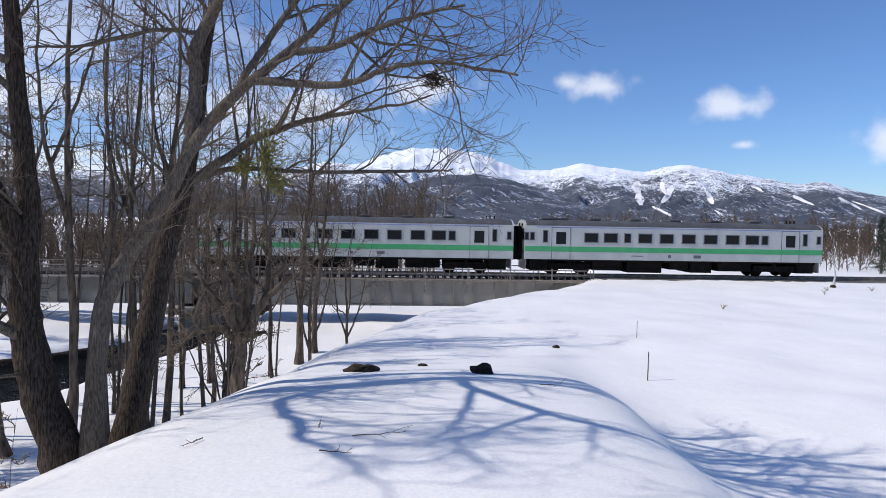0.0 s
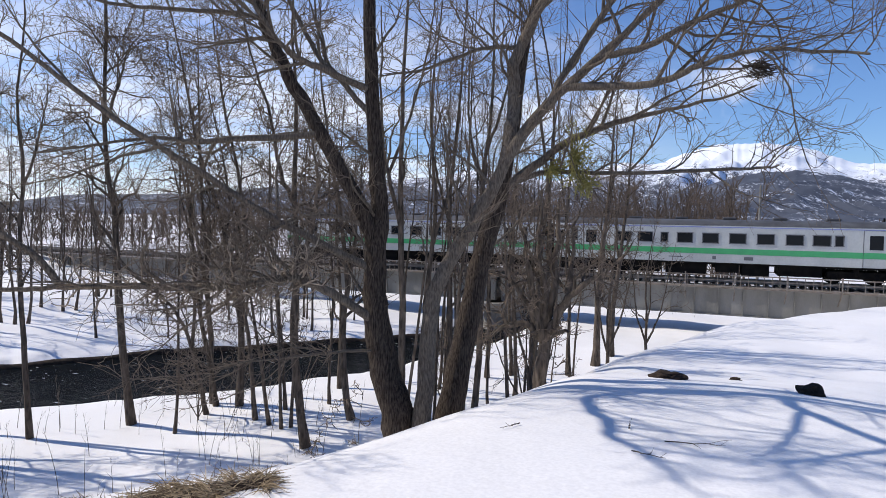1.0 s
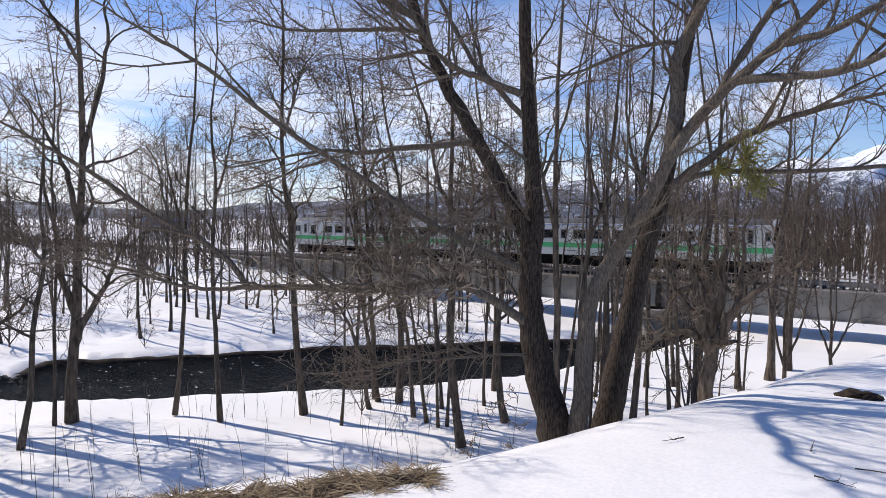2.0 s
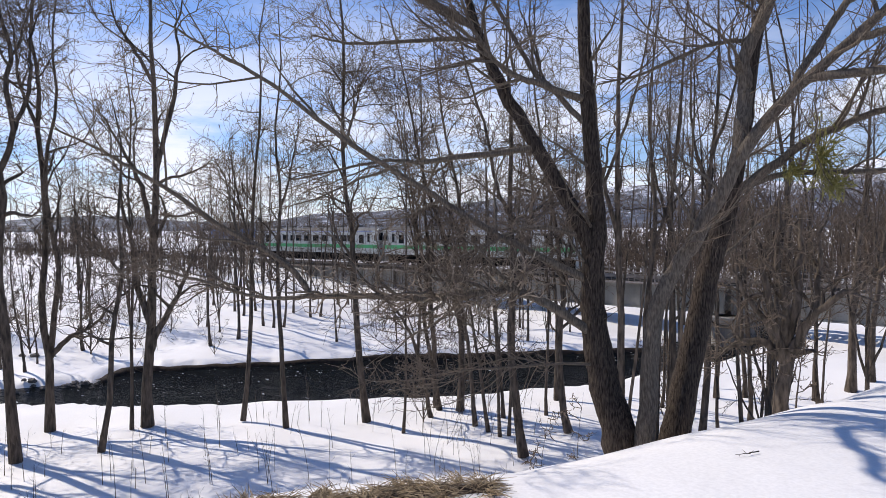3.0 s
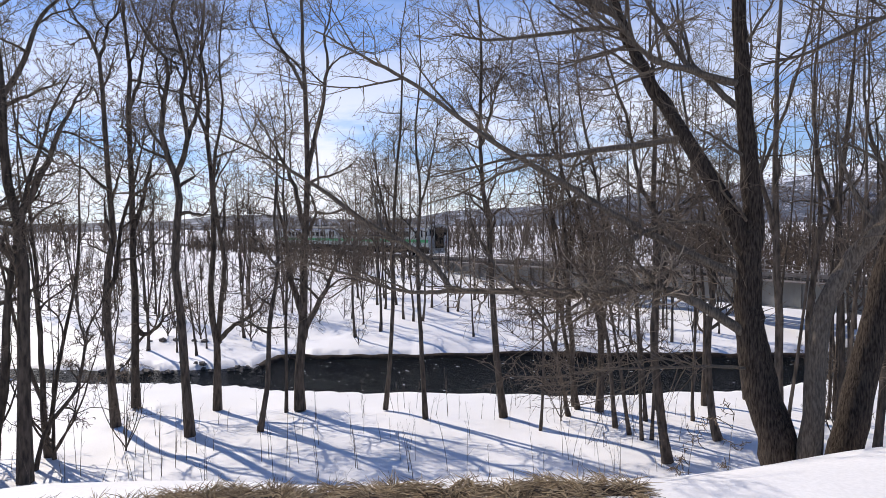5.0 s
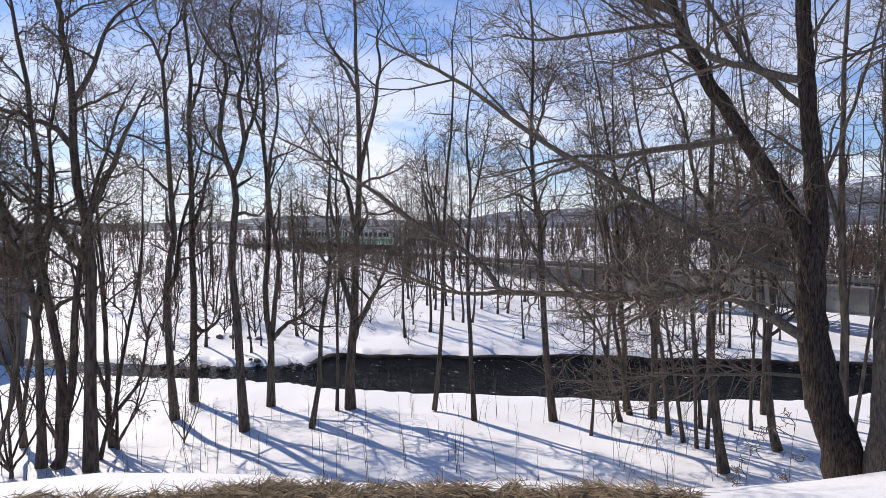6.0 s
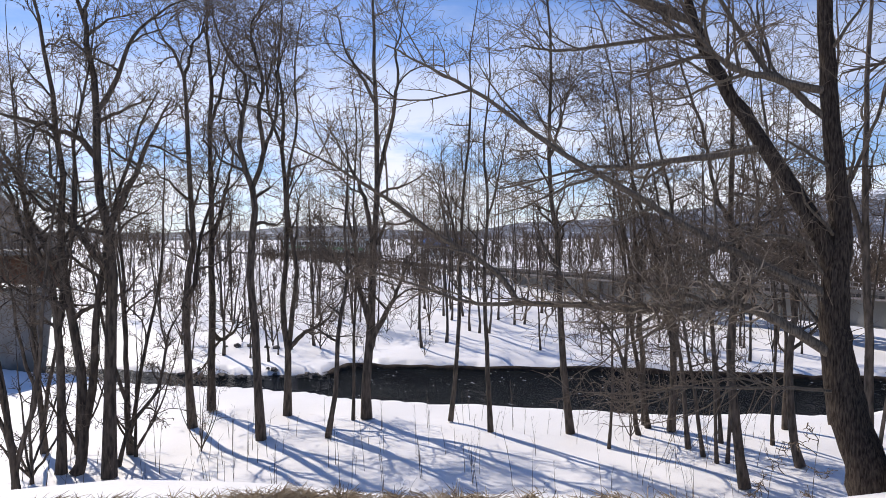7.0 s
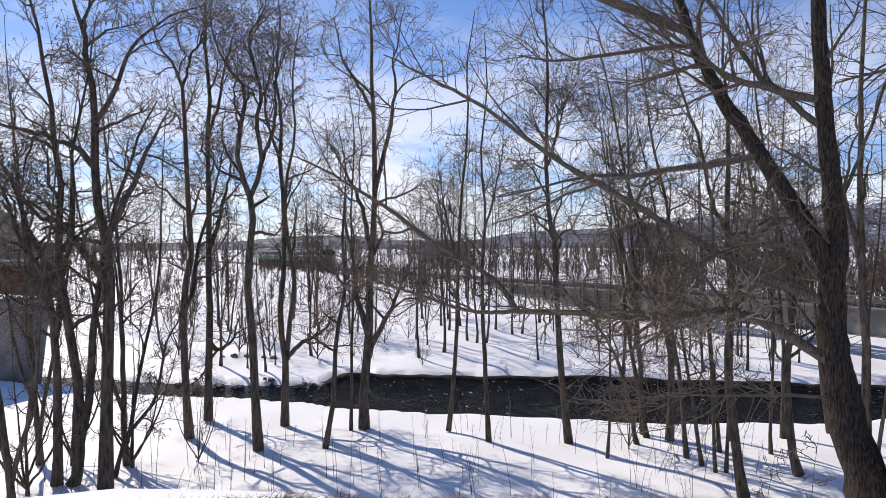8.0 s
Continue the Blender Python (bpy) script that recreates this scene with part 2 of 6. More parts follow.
def box(bm, size, at=(0, 0, 0), turn=None, bevel=0.0):
    """A box of that size around a point, its edges bevelled."""
    m = Matrix.Translation(at) @ (turn.to_4x4() if turn else Matrix()) @ Matrix.Diagonal((*size, 1))
    vs = bmesh.ops.create_cube(bm, size=1.0, matrix=m)["verts"]
    if bevel:
        es = list({e for v in vs for e in v.link_edges})
        bmesh.ops.bevel(bm, geom=es, offset=bevel, segments=1, affect="EDGES")
    return bm


def rod(bm, a, b, r, r2=None, sides=8):
    a, b = Vector(a), Vector(b)
    m = Matrix.Translation((a + b) / 2) @ (b - a).to_track_quat("Z", "Y").to_matrix().to_4x4()
    bmesh.ops.create_cone(bm, cap_ends=True, segments=sides, radius1=r, radius2=r if r2 is None else r2, depth=(b - a).length, matrix=m)
    return bm


def value_noise(x, y, scale, seed=0):
    """Smooth noise from -1 to 1 over arrays of places."""
    table = np.random.default_rng(seed + 77).uniform(-1, 1, (64, 64))
    u, v = np.asarray(x) / scale, np.asarray(y) / scale
    i, j = np.floor(u).astype(int), np.floor(v).astype(int)
    a, b = u - i, v - j
    a, b = a * a * (3 - 2 * a), b * b * (3 - 2 * b)
    t = lambda p, q: table[p % 64, q % 64]
    return (t(i, j) * (1 - a) + t(i + 1, j) * a) * (1 - b) + (t(i, j + 1) * (1 - a) + t(i + 1, j + 1) * a) * b


def step(x, a=0.0, b=1.0):
    k = np.clip((np.asarray(x, float) - a) / (b - a), 0, 1)
    return k * k * (3 - 2 * k)


# ---- the lie of the land ----
TRACK_TURN, TRACK_OFF = 3.37, 44.05        # degrees; metres from the origin to the track's middle
T_N, T_U = away(TRACK_TURN).xy, away(TRACK_TURN + 90).xy
RAIL_Z = 4.0
BRIDGE_A, BRIDGE_B = -13.0, 60.0
BANK_TOP = [(-12, -60), (-8.8, -5), (-7.0, 0), (-4.9, 2), (-3.5, 4.1), (-2.75, 7.0), (-2.6, 10.5), (-2.75, 15), (-2.3, 20), (-0.2, 27), (5.5, 35), (9.5, 41), (12, 50), (20, 90), (60, 400)]
NEAR_SHORE = [(-160, -105), (-42, -4.8), (-33.8, 2.7), (-28.5, 8.3), (-25.3, 10.8), (-21.8, 15.5), (-18.4, 19.9), (-15, 24), (-13.2, 32), (-13, 45), (-16, 70), (-40, 160)]
FAR_SHORE = [(-170, -105), (-47.2, -5.4), (-37.6, 5), (-34.4, 10.6), (-36.2, 12.6), (-33.3, 16.7), (-30.9, 20.2), (-28, 25), (-25, 28.5), (-21.5, 32.5), (-18.5, 36.5), (-17.8, 45), (-21, 70), (-50, 160)]


def beside(x, y, line):
    """Distance from a line of points, positive on its left-hand side as one walks along it."""
    best, side = np.full(x.shape, 1e9), np.ones(x.shape)
    for (ax, ay), (bx, by) in zip(line, line[1:]):
        dx, dy = bx - ax, by - ay
        k = np.clip(((x - ax) * dx + (y - ay) * dy) / (dx * dx + dy * dy), 0, 1)
        d = np.hypot(x - ax - k * dx, y - ay - k * dy)
        nearer = d < best
        best = np.where(nearer, d, best)
        side = np.where(nearer, np.sign(dx * (y - ay) - dy * (x - ax)), side)
    return best * side


def on_track(s, off=0.0, z=0.0):
    """A place s metres along the track, off metres beyond its middle."""
    p = T_N * (TRACK_OFF + off) + T_U * s
    return Vector((p.x, p.y, z))


def land(x, y):
    """Height of the snow."""
    x, y = np.asarray(x, float), np.asarray(y, float)
    s, q = x * T_U.x + y * T_U.y, x * T_N.x + y * T_N.y - TRACK_OFF
    far = np.hypot(x, y)
    hump = 1.95 / (1 + np.exp(np.minimum((y - 11.6) / 2.5, 50))) * np.exp(-np.where(x > 0.4, ((x - 0.4) / 12.0) ** 2, ((x - 0.4) / 14.0) ** 2)) / (1 + np.exp(np.clip((x - 3.15 - 0.22 * value_noise(x, y, 2.4, 15)) / 0.32, -50, 50)))
    top = 3.85 + hump + 0.05 * value_noise(x, y, 1.7, 1) + 0.07 * value_noise(x, y, 5.5, 2) * (far < 400)
    d = beside(x, y, BANK_TOP)
    flood = 0.75 + 0.10 * value_noise(x, y, 2.2, 3) + 0.12 * value_noise(x, y, 7, 4)
    z = flood + (top - flood) * (1 - step(d, -0.65, 6.6))
    near = beside(x, y, NEAR_SHORE)
    wig = 0.25 * value_noise(x, y, 1.5, 5) + 0.35 * value_noise(x, y, 4.0, 6)
    z = np.where(near > -1.2, -0.6 + (z + 0.6) * step(-near + wig * 0.6, -0.15, 0.75), z)
    over = beside(x, y, FAR_SHORE)
    bank = 0.32 + 0.75 * step(over, 0, 9) + 2.4 * step(over, 5, 60) + 0.17 * value_noise(x, y, 3, 7) + 0.06 * value_noise(x, y, 1.1, 17) + 0.3 * value_noise(x, y, 9, 8) * step(over, 2, 12)
    z = np.where(over > -0.4, np.maximum(z * (over < 0), -0.6 + (bank + 0.6) * step(over + wig * 0.5, -0.1, 0.55)), z)
    lift = np.maximum(z, 3.72 - np.maximum(np.abs(q) - 2.8, 0) * 0.62)
    z = np.where((s > BRIDGE_B) | (s < BRIDGE_A), lift, z)
    z = np.where((np.abs(q) < 2.4) & ((s < BRIDGE_A) | (s > BRIDGE_B)), 3.74, z)
    return z


def ground_z(x, y):
    return float(land(np.array([x]), np.array([y]))[0])


def build_ground():
    turn = np.concatenate([np.arange(-50, 115, 0.36), np.arange(115, 310, 4.0)])
    ring = np.concatenate([np.arange(0.25, 9, 0.17), np.geomspace(9, 60, 150), np.geomspace(62, 4600, 45)])
    a, r = np.meshgrid(np.radians(turn), ring)
    x, y = -np.sin(a) * r, np.cos(a) * r
    v = np.stack([x, y, land(x, y)], -1)
    m, n = len(ring), len(turn)
    i, j = np.meshgrid(np.arange(m - 1), np.arange(n), indexing="ij")
    k = (j + 1) % n
    faces = np.stack([i * n + j, i * n + k, (i + 1) * n + k, (i + 1) * n + j], -1).reshape(-1, 4)
    verts = v.reshape(-1, 3)
    hub = len(verts)
    verts = np.vstack([verts, [[0, 0, ground_z(0, 0)]]])
    ob = new("ground", mesh_of("ground", verts, faces[:, ::-1], SNOW, True))
    tagged(ob, "wind-smoothed spring snow over riverbank, flood plain and fields", "snow", kind="structure")
    bm = bmesh.new()
    c = [bm.verts.new(p) for p in ((-0.4, -0.4, ground_z(0, 0) - 0.01), (0.4, -0.4, ground_z(0, 0) - 0.01), (0.4, 0.4, ground_z(0, 0) - 0.01), (-0.4, 0.4, ground_z(0, 0) - 0.01))]
    bm.faces.new(c)
    part("snow_patch", bm, SNOW, ob)


def build_river():
    """The water lies under the snow of both shores."""
    k = np.linspace(0, 1, 90)

    def along(line):
        p = np.array(line, float)
        d = np.concatenate([[0], np.cumsum(np.hypot(*np.diff(p, axis=0).T))])
        return np.stack([np.interp(k * d[-1], d, p[:, c]) for c in (0, 1)], -1)

    a, b = along(NEAR_SHORE), along(FAR_SHORE)
    w = np.linspace(-0.25, 1.25, 10)
    p = a[:, None] + (b - a)[:, None] * w[None, :, None]
    v = np.concatenate([p, np.zeros((*p.shape[:2], 1))], -1).reshape(-1, 3)
    n = len(w)
    i, j = np.meshgrid(np.arange(len(k) - 1), np.arange(n - 1), indexing="ij")
    f = np.stack([i * n + j, i * n + j + 1, (i + 1) * n + j + 1, (i + 1) * n + j], -1).reshape(-1, 4)
    ob = new("water", mesh_of("water", v, f, WATER, True))
    tagged(ob, "dark fast shallow river water with ripples", "river", kind="structure")


def build_undercut():
    """Bare wet earth between the water and the snow lip of the far bank; its dark colour also stands in for the shade
    under the lip.
    """
    line = np.array(FAR_SHORE[3:11], float)
    d = np.concatenate([[0], np.cumsum(np.hypot(*np.diff(line, axis=0).T))])
    k = np.linspace(0, d[-1], 220)
    p = np.stack([np.interp(k, d, line[:, c]) for c in (0, 1)], -1)
    n = np.gradient(p, axis=0)
    n = np.stack([n[:, 1], -n[:, 0]], -1) / np.linalg.norm(n, axis=1, keepdims=True)
    wig = 0.25 * value_noise(p[:, 0], p[:, 1], 1.5, 5) + 0.35 * value_noise(p[:, 0], p[:, 1], 4.0, 6)
    rows = []
    for out, z in ((0.34, -0.1), (0.25, 0.10), (0.10, 0.19), (-0.2, 0.15)):
        q = p + n * (out + 0.5 * wig + 0.05 * value_noise(k, 0 * k, 0.6, 9))[:, None]
        rows.append(np.concatenate([q, (z + 0.06 * value_noise(k, 0 * k + z, 0.8, 10))[:, None]], -1))
    v = np.stack(rows, 1).reshape(-1, 3)
    i, j = np.meshgrid(np.arange(219), np.arange(3), indexing="ij")
    f = np.stack([i * 4 + j, i * 4 + j + 1, i * 4 + j + 5, i * 4 + j + 4], -1).reshape(-1, 4)
    tagged(new("ground_bank_edge", mesh_of("bank_edge", v, f, SOIL, True)), "dark wet earth under the snow lip of the riverbank, with the lip's shade in its colour", "earth", kind="structure")


build_ground()
build_river()
build_undercut()


# ---- mountains ----
RIDGE = [(-60, 1.0), (-45, 1.2), (-38, 1.7), (-34.1, 2.26), (-32.7, 2.59), (-31.5, 2.98), (-30.2, 3.44), (-28.6, 3.26), (-27.2, 3.54), (-25.3, 3.95), (-23.6, 4.11), (-22.4, 4.52), (-20.2, 4.91), (-18.8, 4.76), (-17.2, 4.36), (-14.7, 4.65), (-13.1, 4.88), (-12.1, 5.16), (-10.8, 4.91), (-9.7, 4.59), (-8.6, 4.44), (-6.2, 4.63), (-4.5, 5.42), (-2.7, 5.97), (0, 6.31), (2.8, 6.31), (5.5, 5.53), (7.8, 4.65), (10.2, 4.9), (16, 3.3), (22.5, 4.4), (26, 3.5), (36, 2.9), (42, 2.2), (50, 1.2), (60, 0.8), (73, 0.9), (85, 0.6), (95, 0.7), (130, 0.7)]
SPUR = [(-24, 0.1), (-18, 0.55), (-14.8, 1.01), (-12.6, 1.61), (-10.3, 2.3), (-7.4, 3.22), (-5.4, 3.69), (-3.1, 4.1), (-0.5, 4.0), (1.3, 3.8), (3.7, 2.97), (7, 2.3), (12, 1.6), (18, 2.0), (24, 1.7), (32, 1.2), (42, 0.9), (55, 0.3)]


def mountain_material(name, bare, edge):
    """Bare forest over snow: dark in grain and in patches, thinning out between the heights in bare; edge: how much of the forest lets snow through."""
    m = material(name, (0.85, 0.87, 0.92), 0.8, scale=0.002, bump=0, fine=0.05)
    nt = m.node_tree
    b = nt.nodes["Principled BSDF"]
    co, geo = nt.nodes.new("ShaderNodeTexCoord"), nt.nodes.new("ShaderNodeNewGeometry")
    sep, nsep = nt.nodes.new("ShaderNodeSeparateXYZ"), nt.nodes.new("ShaderNodeSeparateXYZ")
    nt.links.new(co.outputs["Object"], sep.inputs["Vector"])
    nt.links.new(geo.outputs["Normal"], nsep.inputs["Vector"])
    total = None
    for scale, detail, weight in ((0.0045, 5, 0.55), (0.022, 5, 0.55), (0.09, 3, 0.75)):
        n, k = nt.nodes.new("ShaderNodeTexNoise"), nt.nodes.new("ShaderNodeMath")
        n.inputs["Scale"].default_value, n.inputs["Detail"].default_value, n.inputs["Roughness"].default_value = scale, detail, 0.65
        nt.links.new(co.outputs["Object"], n.inputs["Vector"])
        k.operation = "MULTIPLY_ADD"
        k.inputs[1].default_value = weight
        nt.links.new(n.outputs["Fac"], k.inputs[0])
        if total:
            nt.links.new(total, k.inputs[2])
        else:
            k.inputs[2].default_value = -0.925
        total = k.outputs[0]
    h = nt.nodes.new("ShaderNodeMapRange")
    for i, v in enumerate((*bare, edge, 0.42)):
        h.inputs[i + 1].default_value = v
    nt.links.new(sep.outputs["Z"], h.inputs[0])
    # flanks that face +x get more of the snow colour, those facing -x less
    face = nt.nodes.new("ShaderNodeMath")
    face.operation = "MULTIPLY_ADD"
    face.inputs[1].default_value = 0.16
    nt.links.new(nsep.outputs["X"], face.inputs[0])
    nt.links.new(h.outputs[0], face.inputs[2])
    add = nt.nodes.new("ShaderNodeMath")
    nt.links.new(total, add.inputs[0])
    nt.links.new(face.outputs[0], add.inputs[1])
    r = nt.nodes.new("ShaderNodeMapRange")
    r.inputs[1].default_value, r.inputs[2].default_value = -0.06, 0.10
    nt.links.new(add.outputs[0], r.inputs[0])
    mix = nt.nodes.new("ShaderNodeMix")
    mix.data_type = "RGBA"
    # the forest's bluish grey carries the haze of distance in its base colour
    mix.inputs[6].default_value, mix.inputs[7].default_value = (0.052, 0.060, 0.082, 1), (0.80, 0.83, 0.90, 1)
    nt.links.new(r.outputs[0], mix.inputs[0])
    nt.links.new(mix.outputs[2], b.inputs["Base Color"])
    return m


def range_of_hills(name, label, line, near, deep, mat, seed, relief):
    """A range whose crest stands at the given heights in degrees, furrowed by ribs and gullies that run down from it."""
    yaw = np.arange(line[0][0], line[-1][0], 0.15)
    k = np.linspace(0, 1, 64)
    crest = np.interp(yaw, [p[0] for p in line], [p[1] for p in line])
    crest = np.convolve(np.pad(crest, 2, mode="edge"), np.ones(5) / 5, "valid")
    crest = crest * (1 + 0.012 * value_noise(yaw, 0 * yaw, 0.7, 32) + 0.01 * value_noise(yaw, 0 * yaw, 0.3, 34) + 0.30 * step(yaw, 40, 55) * value_noise(yaw, 0 * yaw, 5.0, 33))
    a, q = np.meshgrid(np.radians(yaw), k)
    r = near + deep * q
    x, y = -np.sin(a) * r, np.cos(a) * r
    arc = a * (near + deep)
    wide = value_noise(arc + 0.35 * r, r * 0.3, 620, seed) + 0.5 * value_noise(arc - 0.4 * r, r * 0.35, 260, seed + 1)
    ribs = -np.abs(value_noise(arc + 0.5 * r, r * 0.30, 210, seed + 2)) - 0.6 * np.abs(value_noise(arc - 0.45 * r, r * 0.35, 100, seed + 3)) - 0.3 * np.abs(value_noise(arc + 0.9 * r, r * 0.9, 70, seed + 4))
    top = np.tan(np.radians(crest))[None, :] * (near + deep) + 7.5
    body = q ** 1.35 * (1 + 0.45 * wide * (1 - q)) + relief * (ribs + 0.5) * 0.26 * np.sqrt(q) * (1 - q ** 3)
    z = np.minimum(top * np.clip(body, 0, None), np.tan(np.radians(crest))[None, :] * r * (0.55 + 0.45 * q) + 7.5)
    z[0] = -5
    v = np.stack([x, y, z], -1).reshape(-1, 3)
    n = len(yaw)
    i, j = np.meshgrid(np.arange(len(k) - 1), np.arange(n - 1), indexing="ij")
    f = np.stack([i * n + j, i * n + j + 1, (i + 1) * n + j + 1, (i + 1) * n + j], -1).reshape(-1, 4)
    ob = new(name, mesh_of(name, v, f[:, ::-1], mat, True))
    tagged(ob, label, "mountain", kind="structure")
    return yaw[0], x, y, z


def build_ski_runs(first, x, y, z):
    """Cleared runs, as strips of snow laid on the forested flank: the yaw and the height in degrees at which each begins and ends, and its half width in metres."""
    def spot(yaw, up):
        j = (yaw - first) / 0.15
        c, g = int(j), j - int(j)
        line = [m[:, c] * (1 - g) + m[:, c + 1] * g for m in (x, y, z)]
        rise = np.degrees(np.arctan2(line[2] - 7.5, np.hypot(line[0], line[1])))
        i = max(1, int(np.argmax(rise >= up)))
        f = (up - rise[i - 1]) / max(rise[i] - rise[i - 1], 1e-6)
        return Vector([l[i - 1] + (l[i] - l[i - 1]) * min(max(f, 0), 1) for l in line])

    for k, (y0, q0, y1, q1, wide) in enumerate(((-16.5, 3.54, -16.8, 1.55, 38), (-17.9, 1.47, -19.3, 0.64, 21), (-19.3, 3.16, -18.6, 1.76, 24), (-21.7, 3.16, -22.5, 1.69, 21), (-22.5, 1.24, -23.4, 0.7, 12), (-18.4, 3.54, -18.8, 2.46, 18), (-28.2, 2.42, -29.5, 1.64, 24), (-31.3, 2.24, -32.6, 1.31, 21), (-32.3, 1.9, -34.2, 0.99, 18), (-25.3, 3.14, -26.1, 2.69, 18))):
        bm = bmesh.new()
        last = None
        for i in range(19):
            u = i / 18
            yaw = y0 + (y1 - y0) * u + 0.07 * math.sin(u * 5 + k)
            w = wide * (0.65 + 0.5 * noise.noise((u * 3.0, k * 2.7, 0))) * min(1.0, 0.4 + 3 * u, 0.4 + 3 * (1 - u)) / 4000 * 57.3
            row = []
            for s in (-1.0, -0.33, 0.33, 1.0):
                p = spot(yaw + s * w, q0 + (q1 - q0) * u)
                row.append(bm.verts.new(p + Vector((0, 0, 1.0)) - p.normalized() * 5))
            if last:
                for c in range(3):
                    bm.faces.new((last[c], last[c + 1], row[c + 1], row[c]))
            last = row
        me = bm_mesh("ski_run", bm, SNOW)
        tagged(new("ski_run", me), "white cleared ski run on the forested mountainside", "ski run", group="ski runs", kind="structure")


MOUNTAIN = mountain_material("snow_and_hazy_forest", (130, 520), -0.12)
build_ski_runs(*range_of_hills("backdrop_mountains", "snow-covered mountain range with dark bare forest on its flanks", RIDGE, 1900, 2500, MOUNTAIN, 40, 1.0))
FOOTHILL = mountain_material("hazy_forested_foothill", (230, 620), -0.15)
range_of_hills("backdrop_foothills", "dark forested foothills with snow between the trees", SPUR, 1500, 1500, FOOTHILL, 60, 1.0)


# ---- railway bridge and track ----
def track_matrix(s, off=0.0, z=0.0):
    """Local x runs back along the track (against the train), y away from the camera's side, z up."""
    p = on_track(s, off, z)
    x, y = -Vector((T_U.x, T_U.y, 0)), Vector((T_N.x, T_N.y, 0))
    m = Matrix((x, y, Vector((0, 0, 1)))).transposed().to_4x4()
    m.translation = p
    return m


def piece(name, mesh, parent, m):
    ob = new(name, mesh)
    ob.parent = parent
    ob.matrix_basis = m
    return ob


def build_bridge():
    length = BRIDGE_B - BRIDGE_A
    bridge = new("railway_bridge")
    bridge.matrix_world = track_matrix(BRIDGE_A, 0, 0)
    tagged(bridge, "grey steel plate-girder railway bridge over the river", "bridge")
    spans = ((0, 26.3), (26.7, 56.3), (56.7, length))
    for a, b in spans:
        for off in (-1.0, 1.0):
            bm = bmesh.new()
            mid, ln = -(a + b) / 2, b - a
            box(bm, (ln, 0.03, 1.6), (mid, off, 2.68))
            girder = part("girder", bm, STEEL_GREY, bridge)
            for z in (3.505, 1.855):
                bm = bmesh.new()
                box(bm, (ln, 0.36, 0.05), (mid, off, z))
                part("flange", bm, STEEL_GREY, girder)
            bm = bmesh.new()
            box(bm, (0.03, 0.14, 1.56))
            stiff = bm_mesh("stiffener", bm, STEEL_GREY)
            k = int(ln / 1.38)
            for i in range(k + 1):
                ob = new("stiffener", stiff)
                ob.parent = girder
                ob.location = (-(a + i * ln / k * 0.998 + 0.02), off + (-0.085 if off < 0 else 0.085), 2.68)
        for i in range(9):
            bm = bmesh.new()
            x = -(a + 0.4 + (b - a - 0.8) * i / 8)
            rod(bm, (x, -0.98, 3.3), (x, 0.98, 2.1), 0.05)
            rod(bm, (x, -0.98, 2.1), (x, 0.98, 3.3), 0.05)
            part("cross_brace", bm, STEEL_GREY, bridge)
    # timber sleepers and the rails
    bm = bmesh.new()
    box(bm, (0.2, 2.4, 0.2), bevel=0.01)
    tie = bm_mesh("sleeper", bm, SLEEPER)
    for i in range(int(length / 0.5)):
        ob = new("sleeper", tie)
        ob.parent = bridge
        ob.location = (-0.25 - i * 0.5, 0, 3.63)
    # side walkway: deck, brackets, railing
    for off in (-2.05, 2.05):
        bm = bmesh.new()
        box(bm, (length, 0.75, 0.05), (-length / 2, off * 0.9, 3.60))
        part("walkway", bm, RAIL_STEEL, bridge)
    bracket_bm = bmesh.new()
    box(bracket_bm, (0.07, 0.07, 1.05), (0, 0, 3.96))
    rod(bracket_bm, (0, 0, 3.58), (0, 1.15, 2.75), 0.035, sides=6)
    box(bracket_bm, (0.07, 1.2, 0.08), (0, 0.55, 3.56))
    post = bm_mesh("railing_bracket", bracket_bm, RAIL_STEEL)
    bm = bmesh.new()
    box(bm, (0.035, 0.035, 0.62))
    bal = bm_mesh("baluster", bm, RAIL_STEEL)
    for off, flip in ((-2.2, 1), (2.2, -1)):
        for z, h in ((4.36, 0.06), (4.06, 0.03), (3.72, 0.05)):
            bm = bmesh.new()
            box(bm, (length - 2.0, 0.05, h), (-length / 2, off, z))
            part("handrail", bm, RAIL_STEEL, bridge)
        n = int(length / 2.75)
        for i in range(n + 1):
            ob = new("railing_bracket", post)
            ob.parent = bridge
            ob.location = (-(0.6 + i * 2.75), off, 0)
            ob.scale = (1, flip, 1)
        if flip > 0:
            for i in range(int(length / 0.42)):
                if i % 6 == 5 and (i // 6) % 3 == 1:
                    continue
                ob = new("baluster", bal)
                ob.parent = bridge
                ob.location = (-(0.8 + i * 0.42), off, 4.04)
    # piers and abutments
    for s, wide, tall in ((26.5, 2.0, 4.4), (56.5, 2.0, 4.4)):
        bm = bmesh.new()
        bmesh.ops.create_cone(bm, cap_ends=True, segments=24, radius1=1.25, radius2=1.05, depth=tall, matrix=Matrix.Translation((0, 0, 0)))
        bmesh.ops.scale(bm, vec=(1.0, 2.4, 1.0), verts=bm.verts)
        box(bm, (2.6, 5.6, 0.5), (0, 0, tall / 2 - 0.25), bevel=0.05)
        part("pier", bm, CONCRETE, bridge, "weathered concrete pier", (-s, 0, 1.84 - tall / 2))
    for s in (-0.9, length + 0.9):
        bm = bmesh.new()
        box(bm, (2.4, 5.0, 6.0), (-s, 0, 0.5), bevel=0.06)
        box(bm, (1.2, 5.0, 1.7), (-s - (0.6 if s > 0 else -0.6), 0, 2.7), bevel=0.04)
        part("abutment", bm, CONCRETE, bridge, "weathered concrete abutment")


